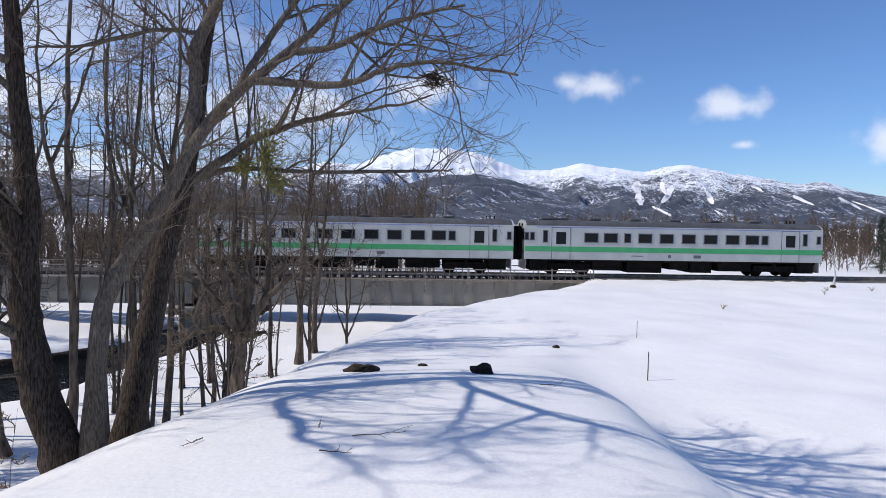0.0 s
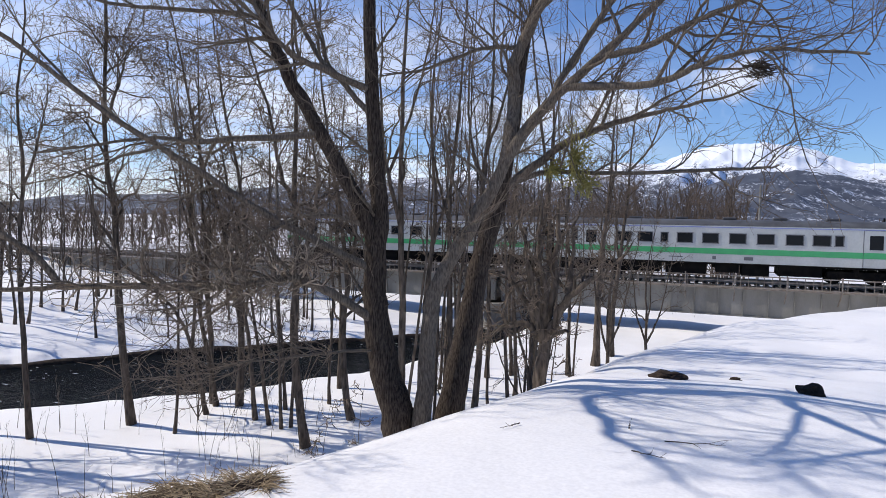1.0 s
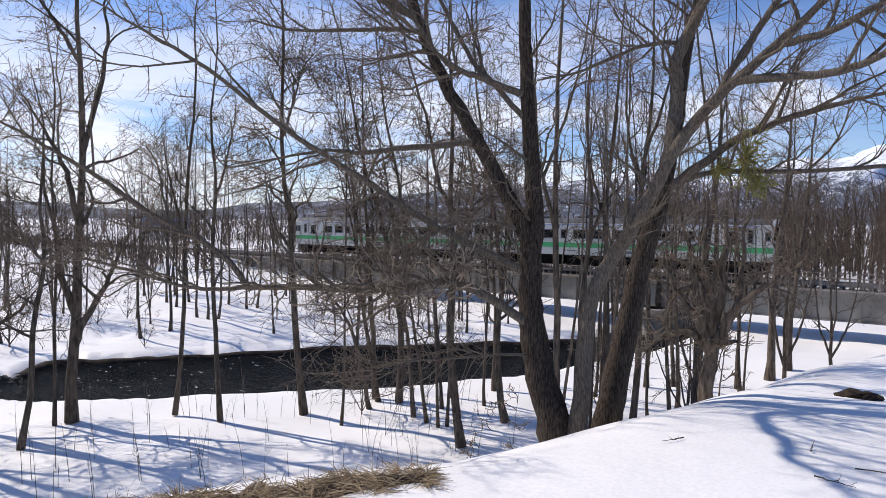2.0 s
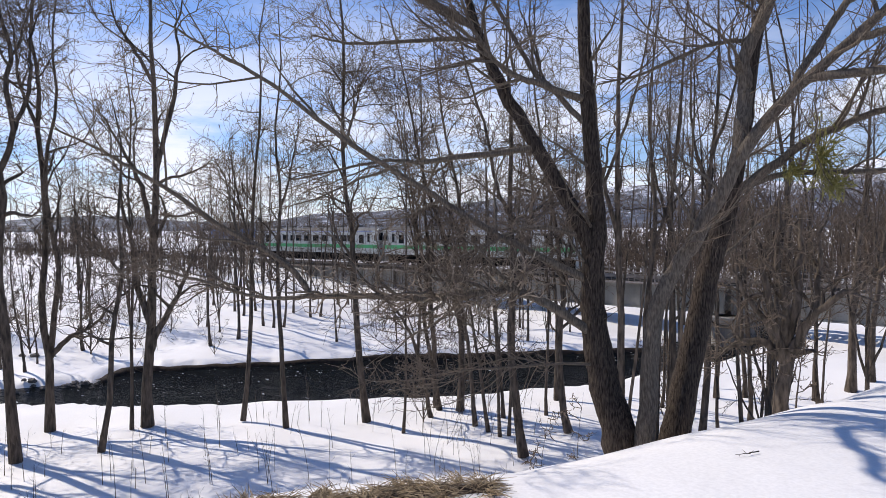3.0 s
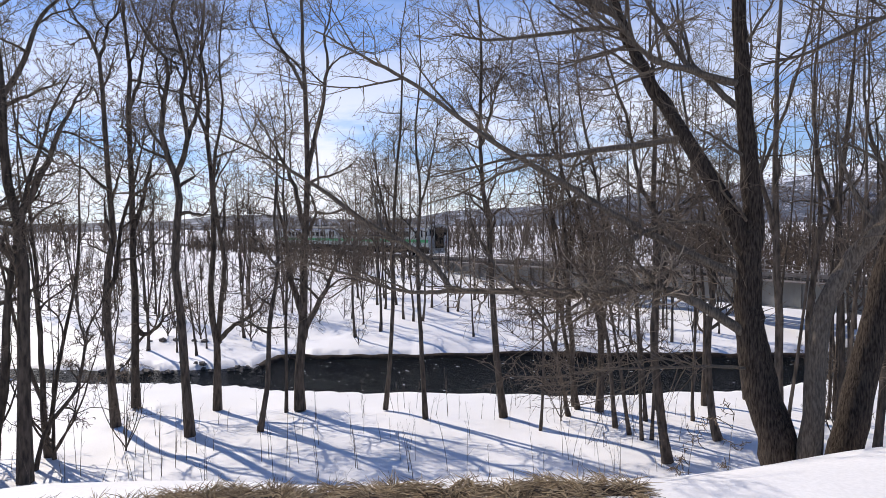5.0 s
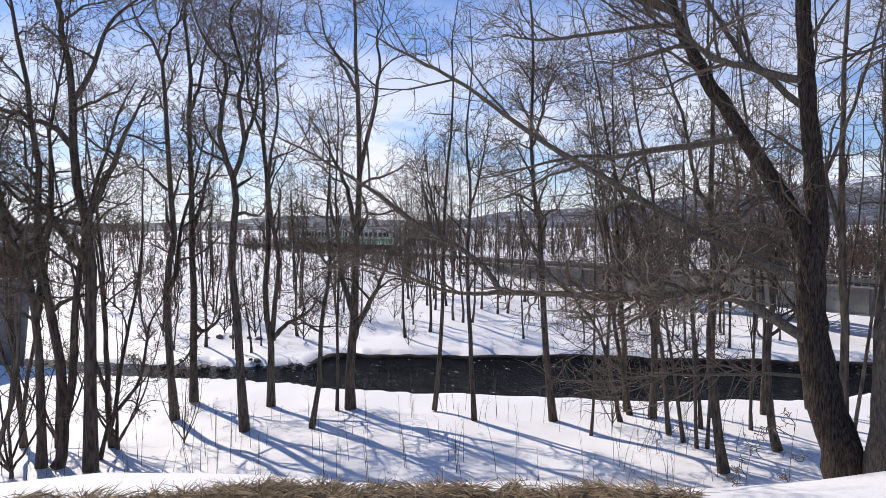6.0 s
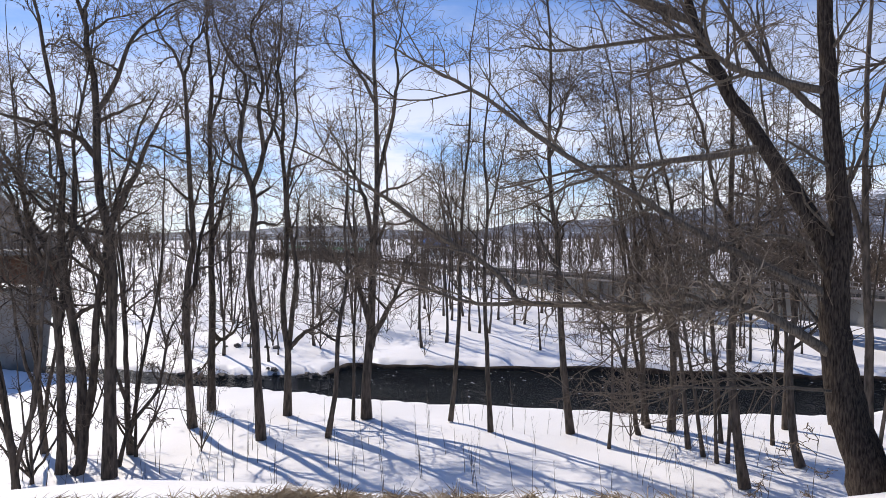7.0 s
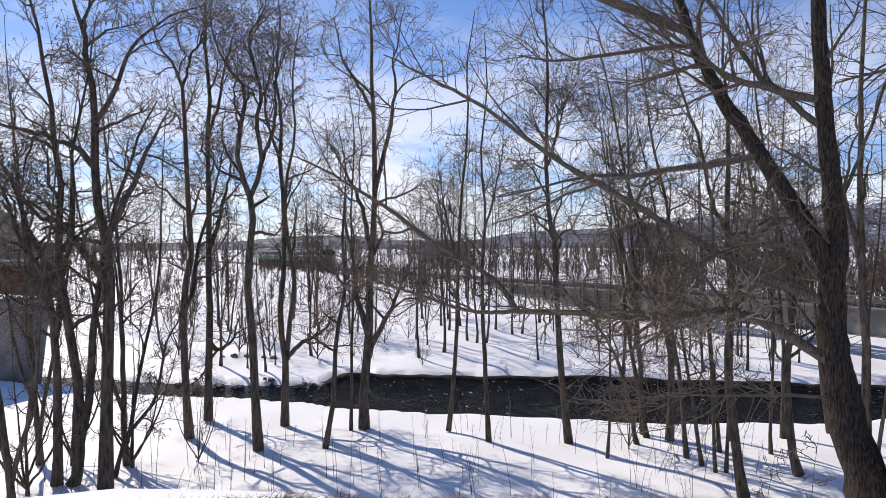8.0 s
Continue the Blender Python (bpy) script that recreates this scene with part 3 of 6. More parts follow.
def build_track():
    """Rails on both sides of the bridge and across it, and the ballast under them."""
    a, b = -160.0, 420.0
    bm = bmesh.new()
    track = new("railway_track")
    track.matrix_world = track_matrix(0)
    tagged(track, "single railway track with steel rails on dark ballast", "track", kind="structure")
    for off in (-0.534, 0.534):
        bm = bmesh.new()
        box(bm, (b - a, 0.065, 0.05), (-(a + b) / 2, off, 3.975))
        box(bm, (b - a, 0.02, 0.12), (-(a + b) / 2, off, 3.90))
        box(bm, (b - a, 0.13, 0.03), (-(a + b) / 2, off, 3.83))
        part("rail", bm, RAIL_STEEL, track)
    for s0, s1 in ((a, BRIDGE_A), (BRIDGE_B, b)):
        bm = bmesh.new()
        n = 80
        prof = ((-1.9, 3.70), (-1.4, 3.82), (1.4, 3.82), (1.9, 3.70))
        rows = [[bm.verts.new((-(s0 + (s1 - s0) * i / n), y, z)) for y, z in prof] for i in range(n + 1)]
        for r0, r1 in zip(rows, rows[1:]):
            for k in range(3):
                bm.faces.new((r0[k], r0[k + 1], r1[k + 1], r1[k]))
        part("ballast", bm, STONE, track, "dark crushed-stone ballast")


build_bridge()
build_track()


# ---- the train ----
CAR = 20.45


def shell(bm, x0, x1, prof):
    rows = [[bm.verts.new((x, y, z)) for y, z in prof] for x in (x0, x1)]
    n = len(prof)
    for k in range(n):
        bm.faces.new((rows[0][k], rows[0][(k + 1) % n], rows[1][(k + 1) % n], rows[1][k]))
    bm.faces.new(rows[0][::-1])
    bm.faces.new(rows[1])


def roof_line():
    half = []
    for i in range(9):
        a = radians(8 + 82 * i / 8)
        half.append((1.42 * math.cos(a) ** 0.8, 3.22 + 0.44 * math.sin(a)))
    return half


def framed_window(body, x, z, w, h, side, split=True):
    """A window with a dark rubber frame and its glass, set into the side of the car."""
    y = 1.43 * side
    bm = bmesh.new()
    for dx, dz, sx, sz in ((0, h / 2, w + 0.08, 0.05), (0, -h / 2, w + 0.08, 0.05), (w / 2, 0, 0.05, h), (-w / 2, 0, 0.05, h)):
        box(bm, (sx, 0.05, sz), (dx, 0, dz))
    win = part("window", bm, SEAM, body, "", (x, y + 0.004 * side, z))
    bm = bmesh.new()
    box(bm, (w, 0.02, h))
    part("pane", bm, PANE, win, "dark reflecting glass", (0, 0.006 * side, 0))
    if split:
        bm = bmesh.new()
        box(bm, (w, 0.03, 0.035))
        part("transom", bm, SEAM, win, "", (0, 0.012 * side, 0.12))


def car_end(body, x, way):
    """The flat cab end: windows, gangway door, lamps and the coupler."""
    for y, w in ((-0.92, 0.62), (0.92, 0.62)):
        bm = bmesh.new()
        box(bm, (0.04, w, 0.72), bevel=0.01)
        part("cab_window", bm, PANE, body, "dark cab window", (x + way * 0.012, y, 2.72))
    for y in (-0.5, 0.5):
        bm = bmesh.new()
        rod(bm, (0, 0, 0), (way * 0.06, 0, 0), 0.11, sides=14)
        part("headlamp", bm, PANE, body, "", (x, y, 3.32))
        bm = bmesh.new()
        rod(bm, (0, 0, 0), (way * 0.06, 0, 0), 0.07, sides=12)
        part("tail_lamp", bm, LAMP, body, "red tail lamp", (x, y * 2.0, 1.55))
    bm = bmesh.new()
    box(bm, (0.05, 2.5, 0.75), (0, 0, 0.72), bevel=0.02)
    part("skirt", bm, CREAM, body, "", (x - way * 0.1, 0, 0))
    bm = bmesh.new()
    for i in range(4):
        box(bm, (0.07, 1.0 + 0.1 * (i % 2), 2.2 + 0.1 * (i % 2)), (way * (0.06 + 0.075 * i), 0, 2.1), bevel=0.02)
    part("gangway_bellows", bm, BLACK, body, "black folded gangway bellows", (x, 0, 0))
    bm = bmesh.new()
    box(bm, (0.5, 0.22, 0.26), (way * 0.22, 0, 0.85), bevel=0.03)
    box(bm, (0.2, 0.34, 0.34), (way * 0.42, 0, 0.85), bevel=0.04)
    part("coupler", bm, BLACK, body)


def bogie(car, x):
    bm = bmesh.new()
    for y in (-0.98, 0.98):
        box(bm, (2.9, 0.16, 0.42), (0, y, 0.58), bevel=0.03)
        for dx in (-1.05, 1.05):
            box(bm, (0.34, 0.22, 0.36), (dx, y, 0.45), bevel=0.04)
        rod(bm, (0, y, 0.5), (0, y, 0.95), 0.14, sides=10)
    box(bm, (0.5, 2.0, 0.22), (0, 0, 0.62))
    b = part("bogie", bm, BLACK, car, "black steel bogie", (x, 0, 0))
    for dx in (-1.05, 1.05):
        bm = bmesh.new()
        for y in (-0.56, 0.56):
            rod(bm, (0, y - 0.06, 0), (0, y + 0.06, 0), 0.43, sides=24)
            rod(bm, (0, y - 0.085 if y < 0 else y + 0.085, 0), (0, y, 0), 0.2, sides=16)
        rod(bm, (0, -0.56, 0), (0, 0.56, 0), 0.08, sides=10)
        part("wheelset", bm, BLACK, b, "", (dx, 0, 0.43))


def build_car(label):
    """A diesel railcar; its local z is 0 on the rails and x runs to its rear."""
    car = new("railcar")
    tagged(car, label, "train", group="cars of the train")
    h = CAR / 2
    bm = bmesh.new()
    half = roof_line()
    prof = [(1.43, 1.06), (1.43, 3.22)] + [(y, z) for y, z in half[1:]]
    prof = prof + [(-y, z) for y, z in reversed(prof[:-1])]
    shell(bm, -h, h, prof)
    body = part("body", bm, CREAM, car, "pale grey painted steel body")
    bm = bmesh.new()
    arc = [(y * 1.004, z + 0.012) for y, z in half] + [(-y * 1.004, z + 0.012) for y, z in reversed(half[:-1])]
    rows = [[bm.verts.new((x, y, z)) for y, z in arc] for x in (-h + 0.1, h - 0.1)]
    for k in range(len(arc) - 1):
        bm.faces.new((rows[0][k], rows[0][k + 1], rows[1][k + 1], rows[1][k]))
    part("roof", bm, ROOF, body, "grey weathered roof")
    for sgn in (-1, 1):
        bm = bmesh.new()
        box(bm, (CAR - 0.02, 0.012, 0.34))
        part("stripe", bm, GREEN, body, "bright green stripe", (0, sgn * 1.434, 1.75))
        bm = bmesh.new()
        box(bm, (CAR - 1.5, 0.012, 0.055))
        part("eave_line", bm, BLUE, body, "thin lilac-blue line", (0, sgn * 1.434, 3.20))
        for x in (5.28, 3.9, 2.38, 0.87, -0.64, -2.1, -4.45, -5.76):
            framed_window(body, x, 2.53, 0.90, 0.60, sgn, False)
        framed_window(body, 6.15, 2.53, 0.42, 0.60, sgn, False)
        framed_window(body, -3.3, 2.53, 0.42, 0.60, sgn, False)
        for x in (7.95, -7.8):
            bm = bmesh.new()
            box(bm, (1.22, 0.02, 2.06), bevel=0.008)
            door = part("door", bm, CREAM, body, "sliding passenger door", (x, sgn * 1.436, 2.12))
            bm = bmesh.new()
            for dx in (-0.62, 0.62):
                box(bm, (0.03, 0.03, 2.08), (dx, 0, 0))
            box(bm, (1.26, 0.03, 0.03), (0, 0, 1.04))
            part("door_seal", bm, SEAM, door)
            bm = bmesh.new()
            box(bm, (0.66, 0.02, 0.80), bevel=0.006)
            part("door_window", bm, PANE, door, "dark glass", (0, sgn * 0.012, 0.36))
            bm = bmesh.new()
            box(bm, (1.24, 0.014, 0.34))
            part("stripe", bm, GREEN, door, "", (0, sgn * 0.008, -0.37))
        for x, w, tall in ((8.97, 0.28, 0.78), (-8.85, 0.30, 0.78), (9.93, 0.26, 0.50), (-9.72, 0.26, 0.50), (-10.1, 0.26, 0.50)):
            framed_window(body, x, 2.58, w, tall, sgn, False)
        for x, w in ((1.5, 0.5), (-0.4, 0.2), (-2.6, 0.8)):
            bm = bmesh.new()
            box(bm, (w, 0.012, 0.2 if w < 0.7 else 0.05))
            part("side_panel", bm, SEAM if w < 0.7 else ROOF, body, "", (x, sgn * 1.434, 1.35))
    for x in (h + 0.0, -h):
        car_end(body, x, 1 if x > 0 else -1)
    for i, x in enumerate((-8.0, -5.2, -2.4, 0.4, 3.2, 6.0)):
        bm = bmesh.new()
        box(bm, (0.75 if i else 1.9, 0.7, 0.16), bevel=0.04)
        part("roof_vent", bm, ROOF, body, "", (x, 0, 3.74))
    bm = bmesh.new()
    for dx in (0.0, 0.25, 0.55):
        rod(bm, (dx, -0.3, 0), (dx, -0.3, 0.3), 0.05, sides=8)
    part("exhaust_pipe", bm, BLACK, body, "", (8.6, 0.5, 3.6))
    bm = bmesh.new()
    box(bm, (CAR - 0.8, 2.6, 0.14), (0, 0, 1.0))
    for x, w, d in ((-4.55, 2.0, 0.66), (-2.0, 2.4, 0.78), (0.35, 1.3, 0.55), (1.9, 1.5, 0.74), (4.25, 2.3, 0.62), (-9.2, 1.2, 0.7), (9.2, 1.2, 0.7)):
        box(bm, (w, 2.3, d), (x, 0, 1.0 - d / 2), bevel=0.03)
    part("underframe", bm, BLACK, car, "black underfloor engine boxes")
    for x in (-7.1, 7.1):
        bogie(car, x)
    return car


TRAIN_SPEED, TRAIN_REAR = 17.55, -28.5
rear_car = build_car("pale grey railcar with green stripe, last of two, on the track")
front_car = copy_thing(rear_car, Matrix())
tagged(front_car, "pale grey railcar with green stripe, leading, on the track")


def train_at(t, k):
    return track_matrix(TRAIN_REAR + TRAIN_SPEED * t + CAR / 2 + 0.1 + k * 21.2, 0, RAIL_Z)


rear_car.matrix_world, front_car.matrix_world = train_at(0, 0), train_at(0, 1)


# ---- trees ----
def tubes(name, groups, mats, rough=0.0):
    """One mesh of tapered tubes; each group is (paths, radii, sides), all paths of one length."""
    vs, fs, base = [], [], 0
    for P, R, n in groups:
        P, R = np.asarray(P, float), np.asarray(R, float)
        if P.ndim == 2:
            P, R = P[None], R[None]
        m, k, _ = P.shape
        if m == 0:
            continue
        T = np.gradient(P, axis=1)
        T /= np.linalg.norm(T, axis=2, keepdims=True) + 1e-9
        mean = np.abs(T.mean(1))
        ref = np.eye(3)[np.argmin(mean, 1)][:, None, :]
        N1 = ref - (ref * T).sum(2, keepdims=True) * T
        N1 /= np.linalg.norm(N1, axis=2, keepdims=True) + 1e-9
        N2 = np.cross(T, N1)
        a = np.arange(n) * 2 * np.pi / n
        ring = N1[:, :, None] * np.cos(a)[:, None] + N2[:, :, None] * np.sin(a)[:, None]
        w = R[:, :, None, None]
        if rough:
            w = w * (1 + rough * np.random.default_rng(m * k + n).normal(size=(m, k, n, 1)))
        V = P[:, :, None] + ring * w
        vs.append(V.reshape(-1, 3))
        i, j, s = np.meshgrid(np.arange(m), np.arange(k - 1), np.arange(n), indexing="ij")
        o, o2 = base + (i * k + j) * n, base + (i * k + j + 1) * n
        s2 = (s + 1) % n
        fs.append(np.stack([o + s, o + s2, o2 + s2, o2 + s], -1).reshape(-1, 4))
        base += m * k * n
    return mesh_of(name, np.vstack(vs), np.vstack(fs), mats, True)


def sprout(rng, P, R, each, span, angle, length, k, up=0.05, wander=0.10, keep=0.6, thick=1.0, tip=0.003, droop=0.0):
    """Side shoots of every path in P: where, how steep and how long they leave it."""
    m, K, _ = P.shape
    who = np.repeat(np.arange(m), each)
    n = len(who)
    t = np.tile((np.arange(each) + 0.5) / each, m) + rng.uniform(-0.5, 0.5, n) / each
    t = span[0] + (span[1] - span[0]) * t
    f = np.clip(t * (K - 1), 0, K - 1.001)
    i = f.astype(int)
    w = (f - i)[:, None]
    at = P[who, i] * (1 - w) + P[who, i + 1] * w
    rad = R[who, i] * (1 - w[:, 0]) + R[who, i + 1] * w[:, 0]
    T = P[who, i + 1] - P[who, i]
    T /= np.linalg.norm(T, axis=1, keepdims=True) + 1e-9
    N1 = np.cross(T, rng.normal(size=(n, 3)))
    N1 /= np.linalg.norm(N1, axis=1, keepdims=True) + 1e-9
    a = np.radians(rng.uniform(angle[0], angle[1], n))[:, None]
    d = T * np.cos(a) + N1 * np.sin(a)
    d[:, 2] += up * 2
    d /= np.linalg.norm(d, axis=1, keepdims=True)
    whole = np.linalg.norm(np.diff(P, axis=1), axis=2).sum(1)[who]
    L = np.minimum(whole, length * 3) * 0 + length * rng.uniform(0.6, 1.25, n) * (1 - keep * t)
    out = [at]
    for q in range(k - 1):
        d = d + rng.normal(size=(n, 3)) * wander + np.array([0, 0, up - droop * q])
        d /= np.linalg.norm(d, axis=1, keepdims=True)
        at = at + d * (L / (k - 1))[:, None]
        out.append(at)
    P2 = np.stack(out, 1)
    r0 = np.minimum(rad * 0.62, thick)[:, None]
    R2 = tip + (np.maximum(r0, tip * 1.2) - tip) * (1 - np.linspace(0, 1, k)[None]) ** 0.9
    return P2, R2


def smooth_path(points, k):
    """A soft curve of k points through the given ones."""
    p = np.array(points, float)
    p = np.vstack([2 * p[0] - p[1], p, 2 * p[-1] - p[-2]])
    out = []
    for u in np.linspace(0, len(p) - 3.0001, k):
        i = int(u)
        f = u - i
        a, b, c, d = p[i:i + 4]
        out.append(0.5 * (2 * b + (c - a) * f + (2 * a - 5 * b + 4 * c - d) * f * f + (3 * b - a - 3 * c + d) * f ** 3))
    return np.array(out)


def slim_tree(name, label, base, tall, girth, seed, lean=(0.0, 0.0), fork=(), limbs=13, low=0.28, bark=None, dense=1.0, group="riverside trees", spread=1.0, kind_of="tree", lines=(), tufts=0):
    """A bare tree: trunk, forked leaders, limbs and a haze of twigs. lean: how far the top stands from the foot; fork: (height, dx, dy) of further leaders;
    lines: instead of both, the bends of trunk and leaders as (sideways, height); tufts: dry seed clusters for each twig."""
    rng = np.random.default_rng(seed)
    x, y = base
    z0 = ground_z(x, y) - 0.12
    tree = new(name)
    tree.location = (x, y, z0)
    tagged(tree, label, kind_of, group=group)
    leaders, radii = [], []
    if lines:
        across, along = np.array([y, -x]) / math.hypot(x, y), np.array([x, y]) / math.hypot(x, y)
        for c, line in enumerate(lines):
            w = smooth_path([(s, h) for s, h in line], 16)
            depth = rng.normal() * 0.16 * (w[:, 1] - w[0, 1]) * (c > 0) + 0.05 * np.cumsum(rng.normal(size=16)) * np.linspace(0, 1, 16)
            p = np.concatenate([w[:, :1] * across + depth[:, None] * along, w[:, 1:] + 0.12], -1)
            r0 = girth / 2 * 0.9
            if c:
                gaps = [np.linalg.norm(q - p[0], axis=1) for q in leaders]
                k = min(range(len(gaps)), key=lambda n: gaps[n].min())
                i = int(gaps[k].argmin())
                p += (leaders[k][i] - p[0]) * np.linspace(1, 0, 16)[:, None]
                r0 = radii[k][i] * 0.8
            leaders.append(p)
            radii.append(r0 * (1 - 0.9 * np.linspace(0, 1, 16) ** 1.1) + 0.006)
        radii[0][0] *= 1.3
    else:
        mid = rng.normal(size=2) * 0.02 * tall
        leaders = [smooth_path([(0, 0, 0), (lean[0] * 0.2 + mid[0] * 0.6, lean[1] * 0.2 + mid[1] * 0.6, tall * 0.3), (lean[0] * 0.55 + mid[0], lean[1] * 0.55 + mid[1], tall * 0.62), (lean[0], lean[1], tall)], 16)]
        radii = [girth / 2 * 0.86 * (1 - 0.93 * np.linspace(0, 1, 16) ** 0.85)]
        radii[0][0] *= 1.35
        for h, dx, dy in fork:
            i = max(1, min(13, int(h * 15)))
            s, top = leaders[0][i], tall * rng.uniform(0.82, 0.97)
            e = np.array([s[0] + dx, s[1] + dy, top])
            leaders.append(smooth_path([s, s + (e - s) * (0.5, 0.5, 0.3), s + (e - s) * (0.8, 0.8, 0.65), e], 16))
            radii.append(radii[0][i] * 0.72 * (1 - 0.92 * np.linspace(0, 1, 16)))
    bark = bark or BARK_DARK
    for i, (p, r) in enumerate(zip(leaders, radii)):
        w = np.linspace(0, 1, 16)[:, None]
        p += np.sin(w * rng.uniform(6, 11, 3) + rng.uniform(0, 6, 3)) * (0.011 * tall, 0.011 * tall, 0) * np.sqrt(w) * (1.2 - w) * (0.25 if lines else 1)
        p[1:-1] += rng.normal(size=(14, 3)) * girth * 0.07
        under(new("trunk" if i == 0 else "leader", tubes("trunk", [(p, r, 9)], bark)), tree)
    P, R = np.array(leaders), np.array(radii)
    span0 = low
    Pl, Rl = sprout(rng, P, R, max(4, int(limbs * (1.6 if len(leaders) > 1 else 1) / len(leaders))), (span0, 0.95), (28, 74), tall * (0.2 if lines else 0.27) * spread, 9, 0.035, 0.27, 0.55, girth * 0.24, 0.006)
    for p, r in zip(Pl, Rl):
        under(new("limb", tubes("limb", [(p, r, 5)], bark)), tree)
    n2, n3 = max(3, int(7 * dense)), max(3, int(6 * dense))
    Pb, Rb = sprout(rng, Pl, Rl, n2, (0.2, 1.0), (30, 75), tall * 0.09 * spread, 5, 0.02, 0.3, 0.4, 0.018, 0.006)
    Pt, Rt = sprout(rng, Pb, Rb, n3, (0.15, 1.0), (30, 80), tall * 0.04, 3, 0.01, 0.32, 0.3, 0.010, 0.005)
    Pu, Ru = sprout(rng, Pl, Rl, n2, (0.3, 1.0), (30, 75), tall * 0.05, 3, 0.02, 0.28, 0.3, 0.010, 0.005)
    under(new("crown", tubes("crown", [(Pb, Rb, 3), (Pt, Rt, 3), (Pu, Ru, 3)], TWIG)), tree, "fine bare twigs")["kind"] = "stuff"
    if tufts:
        tips = np.concatenate([Pt[:, -1], Pu[:, -1]])
        tips = np.repeat(tips[rng.random(len(tips)) < tufts], 2, axis=0)
        d = rng.normal(size=tips.shape) * 0.035 - [0, 0, 0.03]
        Q = np.stack([tips, tips + d * 0.6, tips + d * 1.3], 1)
        under(new("seed_tuft", tubes("seed_tuft", [(Q, np.tile([0.006, 0.017, 0.004], (len(Q), 1)), 3)], SEED)), tree, "withered brown seed clusters")["kind"] = "stuff"
    return tree


# the old willow at the edge of the bank: stems and boughs by their middle lines, in metres
BOUGHS = []


def bough(kind, radii, *points):
    BOUGHS.append((kind, radii, *points))


bough("stem", (0.21, 0.118, 0.033), (-4.48, 7.72, 4.4), (-4.72, 7.58, 5.5), (-4.80, 7.56, 6.27), (-4.79, 7.60, 7.2), (-4.83, 7.63, 7.91), (-4.96, 7.62, 10), (-5.02, 7.75, 12.51), (-5.05, 7.85, 14.24))
bough("stem", (0.113, 0.078, 0.021), (-4.80, 7.58, 6.95), (-5.15, 7.43, 7.78), (-5.93, 7.11, 9.28), (-6.2, 7.02, 9.86), (-6.44, 6.95, 10.44), (-7.05, 6.78, 12.16), (-7.45, 6.66, 13.41))
bough("stem", (0.118, 0.078, 0.019), (-4.2, 7.74, 4.47), (-4.05, 7.72, 6.26), (-3.74, 7.83, 7.0), (-3.35, 7.92, 7.65), (-2.8, 8.02, 8.68), (-2.03, 8.07, 9.39), (-1.21, 8.07, 10.12), (-0.13, 7.74, 10.9))
bough("stem", (0.182, 0.106, 0.027), (-4.06, 8.27, 4.38), (-3.77, 8.51, 6.4), (-3.61, 8.57, 7.22), (-3.39, 8.76, 8.45), (-3.25, 8.92, 9.92), (-3.11, 8.97, 10.64), (-2.95, 9.23, 12.63))
bough("limb", (0.092, 0.076, 0.02), (-3.22, 8.29, 8.28), (-3.08, 8.24, 9.07), (-2.92, 8.19, 9.71), (-2.37, 8.14, 10.93), (-2.16, 8.09, 11.57))
bough("limb", (0.067, 0.041, 0.011), (-3.33, 8.79, 7.96), (-2.54, 9.03, 8.65), (-2, 9.05, 8.86), (-1.26, 9.07, 9.02), (-0.17, 9.04, 9.23))
bough("limb", (0.044, 0.031, 0.012), (-3.4, 8.76, 7.83), (-2.94, 9.02, 8.11), (-2.19, 9.32, 8.13), (-0.41, 9.74, 8.22), (0.14, 9.84, 8.28))
bough("limb", (0.053, 0.032, 0.012), (-2.27, 8.07, 9.17), (-1.32, 7.95, 9.11), (-0.75, 7.82, 9.27), (-0.23, 7.64, 9.35), (0.79, 7.18, 9.1))
bough("limb", (0.046, 0.032, 0.014), (-1.95, 8.04, 9.45), (-1.46, 7.93, 9.52), (-0.89, 7.8, 9.72), (-0.36, 7.64, 9.86), (0.21, 7.43, 9.92))
bough("limb", (0.045, 0.041, 0.017), (-2.73, 8.25, 9.16), (-2.32, 8.36, 9.7), (-1.99, 8.44, 10.19), (-1.59, 8.52, 10.73), (-1.14, 8.58, 11.24))
bough("shooting_limb", (0.066, 0.052, 0.036), (-4.78, 7.4, 6.04), (-5.39, 6.74, 6.59), (-5.79, 6.29, 6.63), (-6.33, 5.78, 6.59), (-7.33, 4.72, 6.61))
bough("limb", (0.041, 0.031, 0.01), (-7.34, 4.71, 6.62), (-7.57, 4.36, 7.13), (-7.97, 3.62, 7.65), (-8.29, 2.87, 8.21), (-8.55, 2.07, 8.67))
bough("limb", (0.031, 0.021, 0.011), (-7.33, 4.72, 6.61), (-7.67, 4.37, 6.6), (-7.98, 4.04, 6.66), (-8.5, 3.43, 6.92), (-8.77, 3.02, 7.09))
bough("limb", (0.058, 0.034, 0.008), (-4.95, 7.43, 6.78), (-5.62, 6.57, 7.36), (-6.56, 5.23, 8.33), (-7.22, 3.76, 9.38), (-7.45, 2.84, 9.81))
bough("limb", (0.047, 0.032, 0.01), (-5.59, 7.22, 8.62), (-6.21, 6.46, 8.49), (-6.53, 6.01, 8.41), (-6.87, 5.49, 8.41), (-7.41, 4.41, 8.13))
bough("limb", (0.037, 0.03, 0.011), (-6.04, 7.13, 10), (-6.29, 6.92, 10.17), (-6.64, 6.6, 10.21), (-7.52, 5.64, 10.12), (-7.89, 5.13, 10.22))
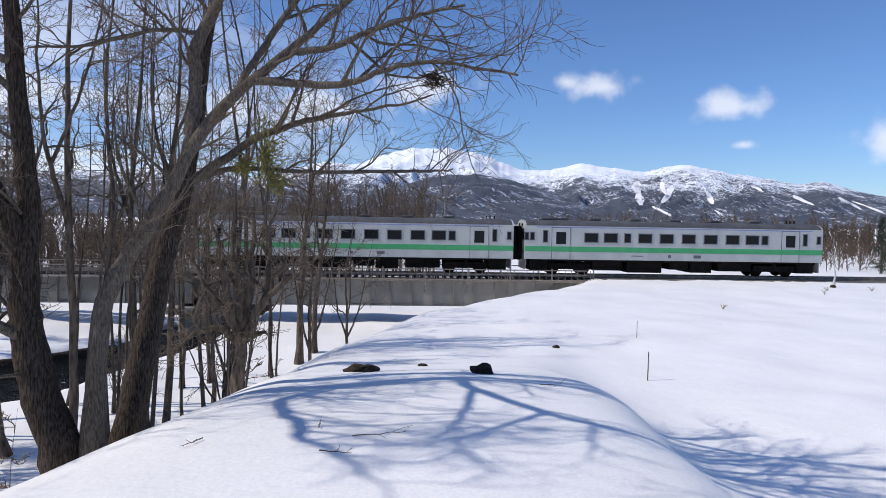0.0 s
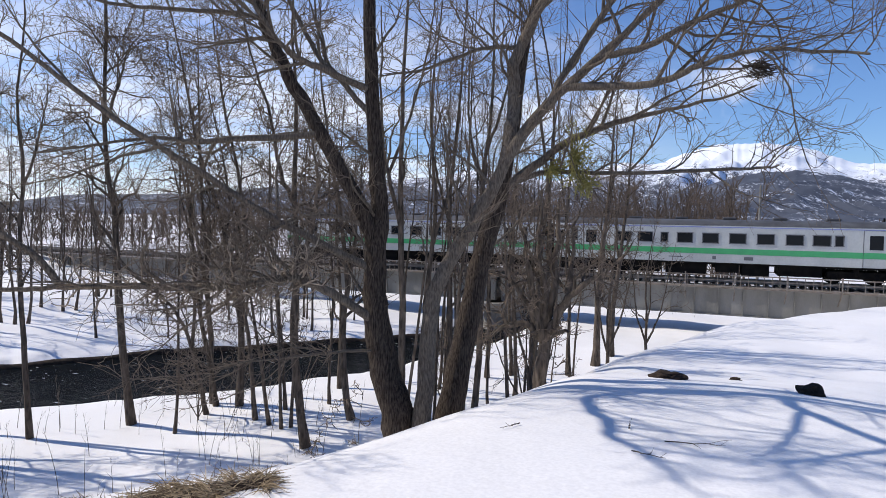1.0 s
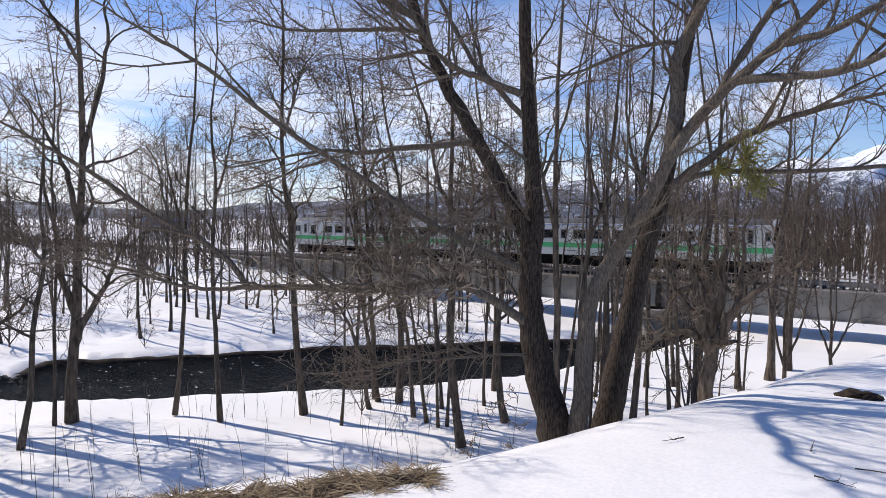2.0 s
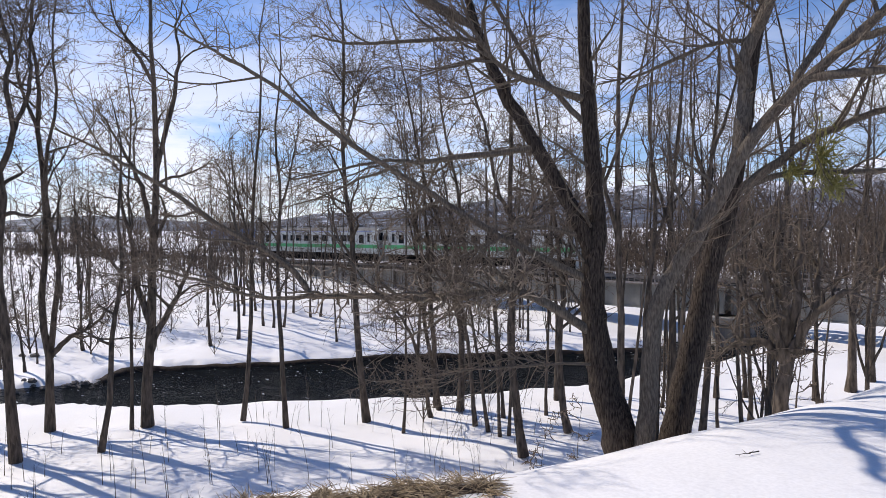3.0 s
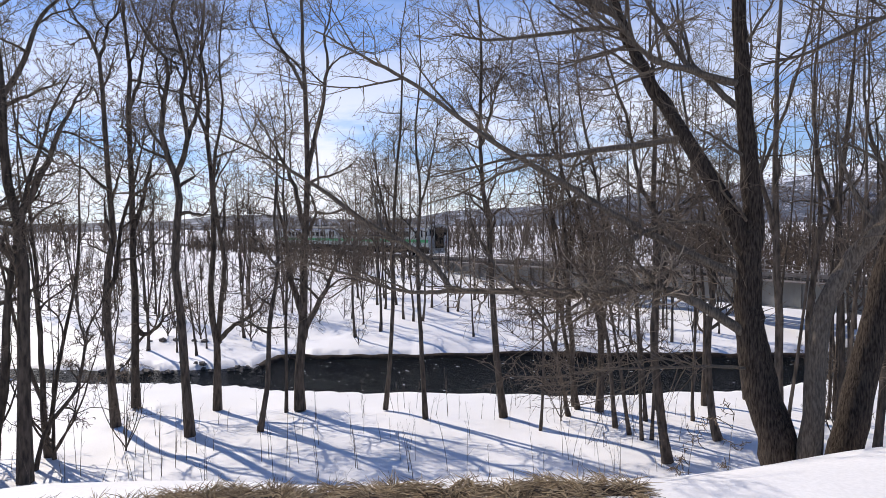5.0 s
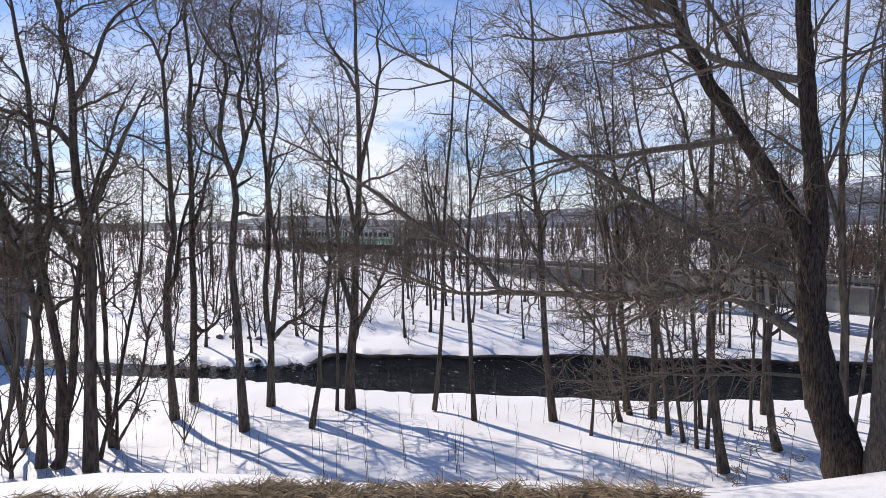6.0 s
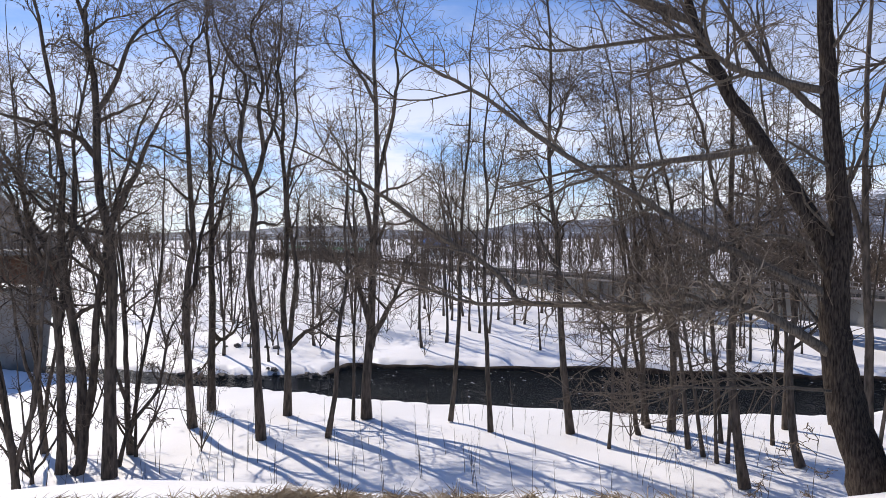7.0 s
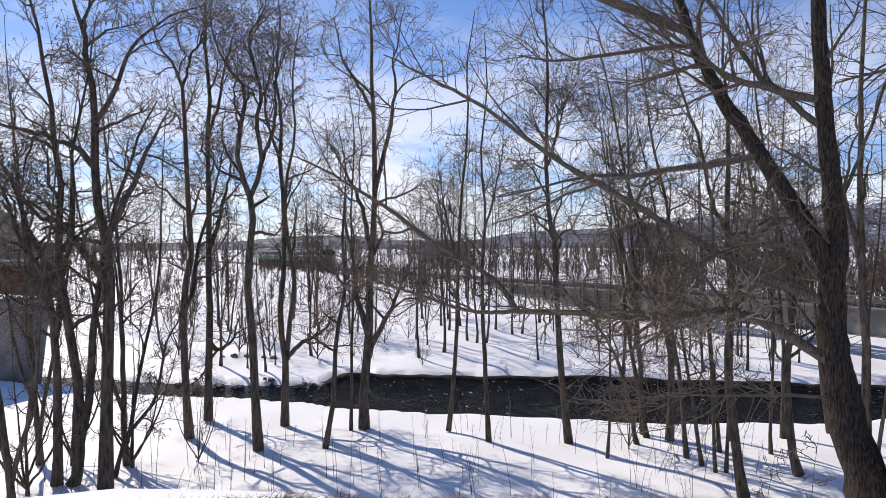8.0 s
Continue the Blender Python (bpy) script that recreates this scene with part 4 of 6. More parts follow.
bough("limb", (0.05, 0.034, 0.016), (-4.94, 7.54, 9.09), (-5.38, 7.01, 9.44), (-5.61, 6.7, 9.57), (-5.83, 6.39, 9.93), (-5.96, 6, 10.76))
bough("limb", (0.042, 0.032, 0.015), (-4.93, 7.55, 8.86), (-5.37, 7.38, 9.4), (-5.73, 7.24, 9.83), (-6.35, 7, 11.12), (-6.53, 6.98, 11.82))
bough("limb", (0.031, 0.024, 0.011), (-2.99, 8.16, 9.73), (-3.34, 8.14, 9.8), (-3.63, 8.13, 9.81), (-4.4, 7.88, 9.53), (-4.89, 7.71, 9.44))
bough("limb", (0.021, 0.016, 0.009), (-4.93, 7.43, 5.56), (-4.99, 6.91, 5.7), (-5.27, 6.33, 5.72), (-5.58, 5.82, 5.72), (-5.81, 5.46, 5.68))
bough("limb", (0.032, 0.024, 0.013), (-4.99, 7.39, 7.31), (-5.27, 7.08, 7.5), (-5.57, 6.74, 7.47), (-5.85, 6.37, 7.25), (-6.06, 6.05, 7.03))
# boughs that reach out over the mound and throw their shadows on it
bough("limb", (0.075, 0.05, 0.016), (-5.0, 7.66, 10.9), (-5.22, 6.61, 11.3), (-4.66, 5.48, 11.5), (-4.27, 4.98, 11.6), (-3.79, 4.62, 11.8), (-3.50, 3.54, 12.0), (-3.49, 2.96, 12.2))
bough("limb", (0.07, 0.055, 0.02), (-6.44, 6.95, 10.44), (-7.19, 5.80, 11.08), (-7.18, 4.69, 11.56), (-7.52, 4.03, 12.04), (-7.63, 3.53, 12.52), (-7.66, 2.84, 13.00))
bough("limb", (0.045, 0.03, 0.01), (-5.22, 6.61, 11.3), (-5.65, 5.25, 11.6), (-6.06, 4.50, 11.9), (-6.49, 3.87, 12.2))
bough("limb", (0.04, 0.03, 0.01), (-4.66, 5.48, 11.5), (-5.44, 4.63, 11.7), (-5.98, 4.10, 12.0), (-6.52, 3.89, 12.3))
bough("limb", (0.045, 0.03, 0.012), (-5.02, 7.75, 11.6), (-4.1, 6.9, 12.0), (-3.0, 6.3, 12.3), (-1.9, 5.9, 12.5))
bough("limb", (0.05, 0.035, 0.012), (-3.1, 9.0, 10.9), (-2.4, 8.3, 11.8), (-1.7, 7.9, 12.2), (-0.9, 7.5, 12.4))


def build_willow():
    rng = np.random.default_rng(5)
    tree = new("tree")
    base = Vector((-4.4, 7.9, 4.0))
    tree.location = base
    tagged(tree, "old many-stemmed bare tree at the edge of the snowy bank", "tree", group="riverside trees")
    org = np.array(base)
    Ps, Rs = [], []
    stems = 0
    for kind, (r0, rm, r1), *pts in BOUGHS:
        k = 44
        p = smooth_path(pts, k) - org
        u = np.linspace(0, 1, k)
        r = np.interp(u, [0, 0.5, 1], [r0, rm, r1])
        if not Ps:
            r = r * 1.08
        if kind == "stem" and p[0][2] < 0.9:
            p = np.vstack([p[0] + (p[0] - p[4]) * 0.7, p])
            r = np.concatenate([[r[0] * 1.3], r])
            r[1:6] *= np.linspace(1.14, 1.0, 5)
            p = smooth_path(p, k)
            r = np.interp(np.linspace(0, 1, k), np.linspace(0, 1, len(r)), r)
        elif Ps:
            # each bough springs from the wood that it stands nearest to
            wood, thick = np.concatenate(Ps), np.concatenate(Rs)
            n = int((np.linalg.norm(wood - p[0], axis=1) - thick).argmin())
            p += (wood[n] - p[0]) * np.clip(1 - u / 0.3, 0, 1)[:, None] ** 1.5
            r = np.minimum(r, np.maximum(thick[n] * 0.85, 0.012) + u * 0.5)
        bend = np.cumsum(rng.normal(size=(k, 3)), axis=0)
        bend -= np.linspace(0, 1, k)[:, None] * bend[-1]
        p += bend * 0.012 * min(1.0, r0 * 12)
        # one stem and all boughs take the paler bark with light in its colour
        pale = kind != "stem" or stems == 2
        under(new("limb" if kind != "stem" else kind, tubes(kind, [(p, r, 14)], BARK_LIT if pale else BARK, 0.05)), tree)
        stems += kind == "stem"
        Ps.append(p)
        Rs.append(r)
        if kind == "shooting_limb":
            Pk, Rk = sprout(rng, p[None], r[None], 80, (0.2, 1.0), (40, 100), 0.8, 8, 0.045, 0.34, 0.1, 0.013, 0.005)
            Pj, Rj = sprout(rng, Pk, Rk, 4, (0.2, 1.0), (30, 80), 0.4, 6, 0.02, 0.35, 0.2, 0.006, 0.002)
            under(new("tangle", tubes("tangle", [(Pk, Rk, 5), (Pj, Rj, 4)], SHOOT)), tree, "tangle of pale bare shoots")["kind"] = "stuff"
    P, R = np.array(Ps), np.array(Rs)
    low = P[:, :, 2].mean(1) > 1.2
    P, R = P[low], R[low]
    Pl, Rl = sprout(rng, P, R, 9, (0.25, 1.0), (25, 65), 1.8, 9, 0.03, 0.16, 0.35, 0.026, 0.004)
    for p, r in zip(Pl, Rl):
        under(new("branch", tubes("branch", [(p, r, 6)], BARK_LIT)), tree)
    Pb, Rb = sprout(rng, Pl, Rl, 7, (0.15, 1.0), (25, 60), 0.75, 6, 0.03, 0.2, 0.35, 0.008, 0.0028)
    Pt, Rt = sprout(rng, Pb, Rb, 5, (0.15, 1.0), (20, 60), 0.36, 4, 0.02, 0.24, 0.3, 0.0048, 0.0022)
    Pu, Ru = sprout(rng, P, R, 22, (0.25, 1.0), (40, 85), 0.7, 5, 0.03, 0.18, 0.3, 0.008, 0.002)
    under(new("crown", tubes("crown", [(Pb, Rb, 4), (Pt, Rt, 3), (Pu, Ru, 3)], TWIG)), tree, "fine bare twigs")["kind"] = "stuff"
    return tree


build_willow()

# the trees along the near shore: foot, girth, then the bends of trunk and leaders (sideways, height)
def shore_tree(seed, foot, girth, *lines, twigs=1.0):
    big = girth > 0.2
    tall = max(p[1] for line in lines for p in line)
    label = "tall bare riverside tree with forked dark trunk in snow" if len(lines) > 1 else "slender bare young tree with dark trunk in snow"
    slim_tree("tree", label, foot, tall, girth, seed, limbs=int((22 if big else 14) * twigs), low=0.3 if big else 0.25, dense=(1.0 if big else 0.8) * twigs, spread=1.0 if big else 0.8, lines=lines, tufts=0.22 * twigs)


shore_tree(40, (-20.6, -0.05), 0.36,
           ((0.02, 0.02), (0.12, 3.56), (0.18, 6.11), (0.04, 6.90), (-0.18, 8.59), (-0.21, 10.49), (-0.38, 12.04), (-0.44, 12.75), (-0.69, 13.36), (-0.90, 14.45)),
           ((-0.40, 12.65), (-0.28, 13.63), (-0.11, 14.60)),
           ((-0.25, 9.34), (-0.72, 9.76), (-1.52, 9.96), (-2.48, 10.09), (-3.32, 10.38)),
           ((-0.18, 10.44), (0.31, 11.28), (0.71, 12.39), (1.51, 13.28), (2.97, 14.07)),
           ((0.18, 5.81), (-0.24, 6.30), (-0.97, 7.38), (-1.62, 7.68), (-2.24, 8.85)),
           ((0.08, 6.76), (0.69, 8.20), (1.17, 9.51), (1.74, 10.69)))
shore_tree(41, (-21.2, -0.85), 0.34,
           ((-0.00, -0.01), (0.14, 0.52), (0.15, 1.92), (0.07, 3.54), (-0.20, 5.38), (-0.28, 6.76), (-0.18, 8.40), (-0.38, 10.07), (-0.57, 11.77), (-0.82, 13.13), (-1.08, 14.16)),
           ((0.14, 0.71), (0.46, 2.59), (0.55, 4.83), (0.77, 6.28), (1.15, 7.91), (1.60, 9.41), (2.14, 10.78)),
           ((-0.21, 5.51), (-0.87, 6.93), (-1.37, 8.46), (-1.99, 9.48)))
shore_tree(42, (-21.4, -1.23), 0.28,
           ((0.00, -0.00), (0.02, 1.95), (-0.01, 4.09), (-0.23, 5.70), (-0.77, 6.76), (-1.14, 8.01), (-1.76, 9.65)),
           ((-0.01, 4.00), (0.17, 5.82), (0.45, 7.41), (0.44, 9.18), (0.76, 11.14), (0.99, 12.95)))
shore_tree(43, (-21.3, 0.4), 0.13,
           ((-0.20, -0.09), (0.15, 1.15), (0.82, 1.99), (1.07, 2.87), (1.20, 3.78), (1.57, 4.55), (1.80, 5.72)),
           ((1.15, 3.37), (0.93, 4.74), (0.74, 6.25), (0.57, 7.42)))
shore_tree(44, (-24.7, 2.66), 0.30,
           ((-0.00, -0.00), (-0.14, 2.31), (-0.21, 4.72), (0.08, 6.47), (0.02, 8.01), (-0.04, 10.43), (-0.14, 12.43), (-0.46, 13.26), (-0.86, 13.69), (-1.23, 14.98)),
           ((-0.14, 12.53), (0.13, 13.54), (0.51, 14.26), (0.67, 15.83)),
           ((-0.16, 4.76), (0.22, 5.65), (0.36, 6.75), (0.91, 8.98), (1.31, 10.62)))
shore_tree(45, (-26.6, 3.6), 0.31,
           ((-0.02, 0.05), (0.03, 3.78), (0.09, 6.73), (0.06, 10.48), (0.08, 13.41), (-0.09, 14.88), (0.04, 16.79)),
           ((0.09, 6.97), (0.65, 8.73), (0.95, 10.50)),
           ((0.03, 3.26), (0.33, 2.85), (0.86, 3.10), (1.18, 4.08)),
           ((0.08, 10.46), (0.55, 12.24), (0.72, 13.79), (1.16, 15.60)))
shore_tree(46, (-22.2, 4.5), 0.31,
           ((0.01, -0.01), (-0.13, 2.55), (-0.24, 5.07), (-0.18, 6.72), (-0.08, 8.05), (-0.39, 8.93), (-0.62, 9.93), (-0.38, 11.19), (-0.39, 12.07), (-0.85, 12.68), (-1.26, 13.59), (-1.40, 14.69)),
           ((-0.06, 8.13), (0.33, 9.45), (0.10, 10.58), (0.24, 11.47), (-0.01, 12.47), (-0.18, 13.34), (0.26, 14.28), (0.41, 15.62)),
           ((0.31, 9.42), (0.65, 10.87), (0.70, 12.23), (0.99, 13.39)))
shore_tree(47, (-24.9, 6.11), 0.30,
           ((-0.01, 0.01), (0.02, 1.92), (0.05, 2.50), (-0.13, 3.96), (-0.01, 5.85), (0.01, 8.09), (-0.13, 10.11), (-0.05, 11.86), (-0.25, 13.01), (-0.09, 14.76), (-0.18, 16.62)),
           ((0.07, 2.63), (0.25, 4.25), (0.35, 5.84), (0.13, 7.51), (0.12, 9.25), (0.41, 11.05), (0.31, 12.99), (0.64, 14.96)),
           ((0.18, 2.78), (0.75, 3.34), (1.46, 3.68), (2.07, 4.41)),
           ((-0.02, 9.75), (-0.47, 11.13), (-0.63, 12.73), (-0.92, 14.21)))
shore_tree(48, (-21.2, 6.52), 0.19,
           ((-0.01, 0.01), (0.24, 1.61), (0.38, 3.52), (0.64, 5.05), (0.65, 6.05), (0.60, 7.40), (0.74, 9.32), (0.51, 10.70)),
           ((0.58, 5.20), (0.10, 6.15), (-0.35, 7.10)))
shore_tree(49, (-22.8, 8.0), 0.12,
           ((-0.01, -0.00), (0.05, 3.21), (0.13, 5.30), (0.03, 7.96), (0.21, 10.65), (-0.04, 12.92)))
shore_tree(50, (-22.7, 8.5), 0.38,
           ((-0.02, 0.02), (0.02, 2.06), (0.17, 3.87), (0.27, 5.85), (0.34, 6.90), (0.42, 9.15), (0.37, 11.68), (0.33, 13.78), (0.24, 15.89), (0.31, 17.14)),
           ((0.21, 2.89), (0.59, 3.86), (1.03, 4.57), (1.42, 5.44), (1.91, 6.49)),
           ((0.44, 9.01), (1.00, 11.31), (1.22, 12.68), (1.16, 13.81), (1.55, 15.52)),
           ((0.11, 3.37), (-0.26, 4.63), (-0.33, 6.09), (-0.69, 7.55), (-0.64, 9.00)),
           ((0.34, 6.71), (-0.06, 8.38), (-0.63, 9.62), (-1.38, 10.86)),
           ((0.37, 11.51), (-0.24, 12.75), (-0.75, 13.57), (-1.04, 15.21)))
shore_tree(51, (-20.9, 11.0), 0.17,
           ((0.03, 0.05), (0.34, 3.22), (0.40, 5.97), (0.58, 8.53), (0.80, 10.99), (0.78, 13.24), (1.08, 15.28)),
           ((0.42, 6.07), (0.00, 7.92), (-0.29, 9.56)))
shore_tree(52, (-19.1, 11.62), 0.18,
           ((-0.00, 0.01), (-0.10, 2.22), (-0.17, 4.05), (-0.15, 5.89), (-0.08, 7.84), (-0.23, 9.78), (0.02, 12.10), (-0.04, 14.04)),
           ((-0.13, 7.07), (0.35, 8.81), (0.55, 10.35)))
shore_tree(53, (-17.7, 13.93), 0.27,
           ((0.01, -0.00), (-0.17, 2.09), (-0.31, 4.04), (-0.39, 6.65), (-0.57, 7.36), (-0.69, 9.98), (-0.62, 12.57), (-0.79, 15.19), (-0.85, 16.93)),
           ((-0.62, 8.80), (-0.23, 10.33), (0.07, 12.05)))
shore_tree(54, (-16.4, 15.8), 0.17,
           ((-0.00, -0.03), (-0.23, 1.23), (-0.57, 2.63), (-1.03, 3.57), (-1.60, 4.33), (-1.97, 5.88)),
           ((-0.48, 2.34), (-0.38, 4.36), (-0.46, 5.89), (-0.73, 7.80), (-1.09, 10.32), (-1.36, 12.27)))
shore_tree(55, (-16.8, 16.7), 0.20,
           ((-0.04, -0.02), (-0.22, 1.31), (-0.59, 3.29), (-0.75, 5.06), (-1.03, 6.65), (-1.60, 8.86)),
           ((-0.62, 3.47), (-0.27, 5.85), (-0.29, 8.23)))
shore_tree(56, (-16.0, 17.0), 0.26,
           ((-0.07, 0.02), (0.00, 2.35), (-0.12, 3.64), (-0.40, 4.71), (-0.67, 6.45), (-1.40, 8.80), (-1.86, 11.39), (-2.33, 13.61)),
           ((-0.08, 3.56), (0.15, 5.49), (-0.11, 7.79), (-0.64, 10.71), (-0.91, 13.26)))
shore_tree(57, (-14.5, 16.0), 0.16,
           ((0.01, 0.02), (-0.15, 2.09), (-0.42, 4.23), (-0.71, 6.65), (-1.04, 8.62), (-1.54, 11.00)))
shore_tree(58, (-13.7, 15.7), 0.13,
           ((0.03, 0.01), (-0.23, 2.06), (-0.49, 3.76), (-0.77, 5.62), (-1.16, 7.34)))
shore_tree(59, (-11.6, 14.85), 0.28,
           ((0.00, 0.03), (-0.22, 1.56), (-0.35, 3.58), (-0.25, 5.11), (-0.33, 6.63), (-0.37, 8.20), (-0.35, 10.23), (-0.44, 11.78), (-0.35, 13.88)),
           ((-0.32, 6.65), (-0.70, 7.56), (-1.01, 9.25), (-1.57, 11.15), (-1.86, 12.90)),
           ((-0.31, 4.23), (0.09, 6.05), (0.23, 7.53), (-0.03, 9.49)))
shore_tree(60, (-11.85, 17.6), 0.26,
           ((-0.01, 0.03), (-0.24, 1.32), (-0.28, 2.97), (-0.18, 4.66), (-0.39, 6.63), (-0.75, 8.45), (-1.04, 10.64), (-1.18, 12.66)),
           ((-0.24, 4.50), (0.11, 6.79), (0.27, 8.89)))
shore_tree(66, (-9.5, 16.5), 0.26, ((0, 0), (0.1, 4), (0.0, 8), (0.1, 12), (0.2, 15)), ((0.05, 6.5), (-0.5, 9), (-0.6, 12.5)), ((0.0, 8), (0.7, 10.5), (1.0, 14)), twigs=0.55)
shore_tree(67, (-8.7, 16.9), 0.20, ((0, 0), (-0.1, 4), (0.1, 7), (0.0, 10), (0.3, 13.5)), ((0.05, 6), (0.6, 8), (0.9, 11.5)), twigs=0.55)
shore_tree(68, (-8.2, 17.1), 0.19, ((0, 0), (0.1, 3.5), (0.0, 7), (0.25, 10), (0.5, 14)), ((0.0, 6.5), (-0.5, 8.5), (-0.7, 12)), twigs=0.55)
shore_tree(69, (-7.5, 17.5), 0.22, ((0, 0), (0.2, 4), (0.15, 7), (0.4, 10), (0.35, 14)), ((0.15, 7), (-0.3, 9), (-0.2, 12.5)), ((0.3, 8.5), (0.9, 10.5), (1.2, 13)), twigs=0.55)
shore_tree(62, (-13.1, 15.6), 0.11, ((0, 0), (-0.1, 3), (-0.3, 6), (-0.4, 9.5)))
shore_tree(63, (-12.97, 15.9), 0.11, ((0, 0), (0.1, 3), (0.1, 6), (0.4, 9)))
shore_tree(64, (-17.2, 16.9), 0.22, ((0, 0), (-0.2, 4), (-0.4, 8), (-0.5, 13)), ((-0.2, 4), (-0.9, 8), (-1.2, 11.5)))

# the trees by the bridge: foot, height, girth, lean, further leaders
for i, (foot, tall, girth, lean, fork) in enumerate((
        ((-6.6, 30.0), 14.0, 0.44, (0.8, 0.3), ((0.3, 0.5, 0.5),)),
        ((-6.3, 32.0), 13.5, 0.38, (1.0, 0.2), ((0.4, -0.6, 0.3),)),
        ((-9.3, 26.0), 12.5, 0.22, (0.2, 0.2), ()),
        ((-7.3, 27.7), 12.0, 0.20, (0.1, 0.2), ()),
        ((-10.1, 25.2), 13.0, 0.24, (-0.3, 0.0), ((0.4, 0.5, 0.2),)),
        ((-14.3, 20.5), 13.5, 0.22, (0.2, 0.0), ((0.5, -0.5, 0.3),)))):
    slim_tree("tree", "tall bare riverside tree with forked dark trunk in snow" if fork else "slender bare young tree with dark trunk in snow", foot, tall, girth, 70 + i, lean, fork, limbs=14, low=0.22, dense=0.9, spread=0.9)

# the bushy many-stemmed tree on the slope
slim_tree("tree", "bushy bare tree forking low into many dark stems", (-4.5, 14.0), 8.5, 0.38, 90, limbs=22, low=0.3, dense=0.8, spread=0.9, lines=(
           ((0.13, 0.00), (0.14, 0.70), (0.14, 1.35), (0.37, 2.50), (0.39, 3.62), (0.43, 4.58)),
           ((0.09, 1.27), (-0.07, 1.99), (-0.28, 3.04), (-0.37, 3.77), (-0.55, 4.75)),
           ((0.25, 1.32), (0.63, 2.19), (1.05, 2.69), (1.53, 3.02), (1.92, 3.65)),
           ((0.07, 1.59), (-0.18, 2.15), (-0.66, 2.86), (-0.99, 3.77)),
           ((0.36, 1.53), (0.77, 2.44), (0.81, 3.63), (1.00, 4.57)),
           ((0.15, 1.43), (0.15, 2.49), (0.01, 3.62), (0.06, 4.82)),
           ((0.18, 1.27), (-0.21, 1.65), (-0.71, 1.62), (-1.26, 1.33))))
for i, (foot, tall) in enumerate((((-5.8, 17.5), 7.5), ((-4.6, 22.5), 6.5), ((-3.9, 27.0), 6.0))):
    slim_tree("tree", "bushy bare tree with a dense brown crown on the slope", foot, tall, 0.17, 120 + i, (0.3, 0.1), ((0.14, -0.9, 0.3), (0.16, 1.0, 0.4), (0.2, 0.3, -0.8)), limbs=10, low=0.2, dense=0.6, spread=1.15)
for i, (foot, tall) in enumerate((((-6.3, 9.2), 2.6), ((-6.7, 8.4), 2.2), ((-3.5, 10.6), 2.4), ((-2.9, 9.6), 1.6), ((-7.4, 9.8), 3.0))):
    slim_tree("sapling", "thin bare sapling in the snow beside the old tree", foot, tall, 0.035, 140 + i, (0.2, 0.1), (), limbs=7, low=0.2, dense=0.5, spread=1.0, group="saplings")


# ---- thickets ----
def place_copies(proto, spots, label):
    """Copies of a tree, each turned and scaled a little differently."""
    for k, (x, y, turn, size) in enumerate(spots):
        m = Matrix.Translation((x, y, ground_z(x, y) - 0.1)) @ Matrix.Rotation(radians(turn), 4, "Z") @ Matrix.Diagonal((size, size, size * (0.92 + 0.05 * (k % 4)), 1))
        tagged(copy_thing(proto, m), label)


def scatter(rng, n, yaws, fars, test):
    spots = []
    while len(spots) < n:
        yaw, far = rng.uniform(*yaws), rng.uniform(*fars)
        p = away(yaw, 0, far)
        if test(p.x, p.y):
            spots.append((p.x, p.y, rng.uniform(0, 360), rng.uniform(0.75, 1.15)))
    return spots


def clusters(rng, n, test):
    """Spots that gather in loose groups."""
    hearts = scatter(rng, 15, (37, 97), (38, 66), test)
    spots = []
    while len(spots) < n:
        x, y = hearts[int(rng.integers(len(hearts)))][:2] + rng.normal(size=2) * 1.9
        if test(x, y):
            spots.append((x, y, rng.uniform(0, 360), rng.uniform(0.6, 1.15)))
    return spots


def side(x, y, line):
    return float(beside(np.array([x]), np.array([y]), line)[0])


def off_track(x, y):
    return x * T_N.x + y * T_N.y - TRACK_OFF


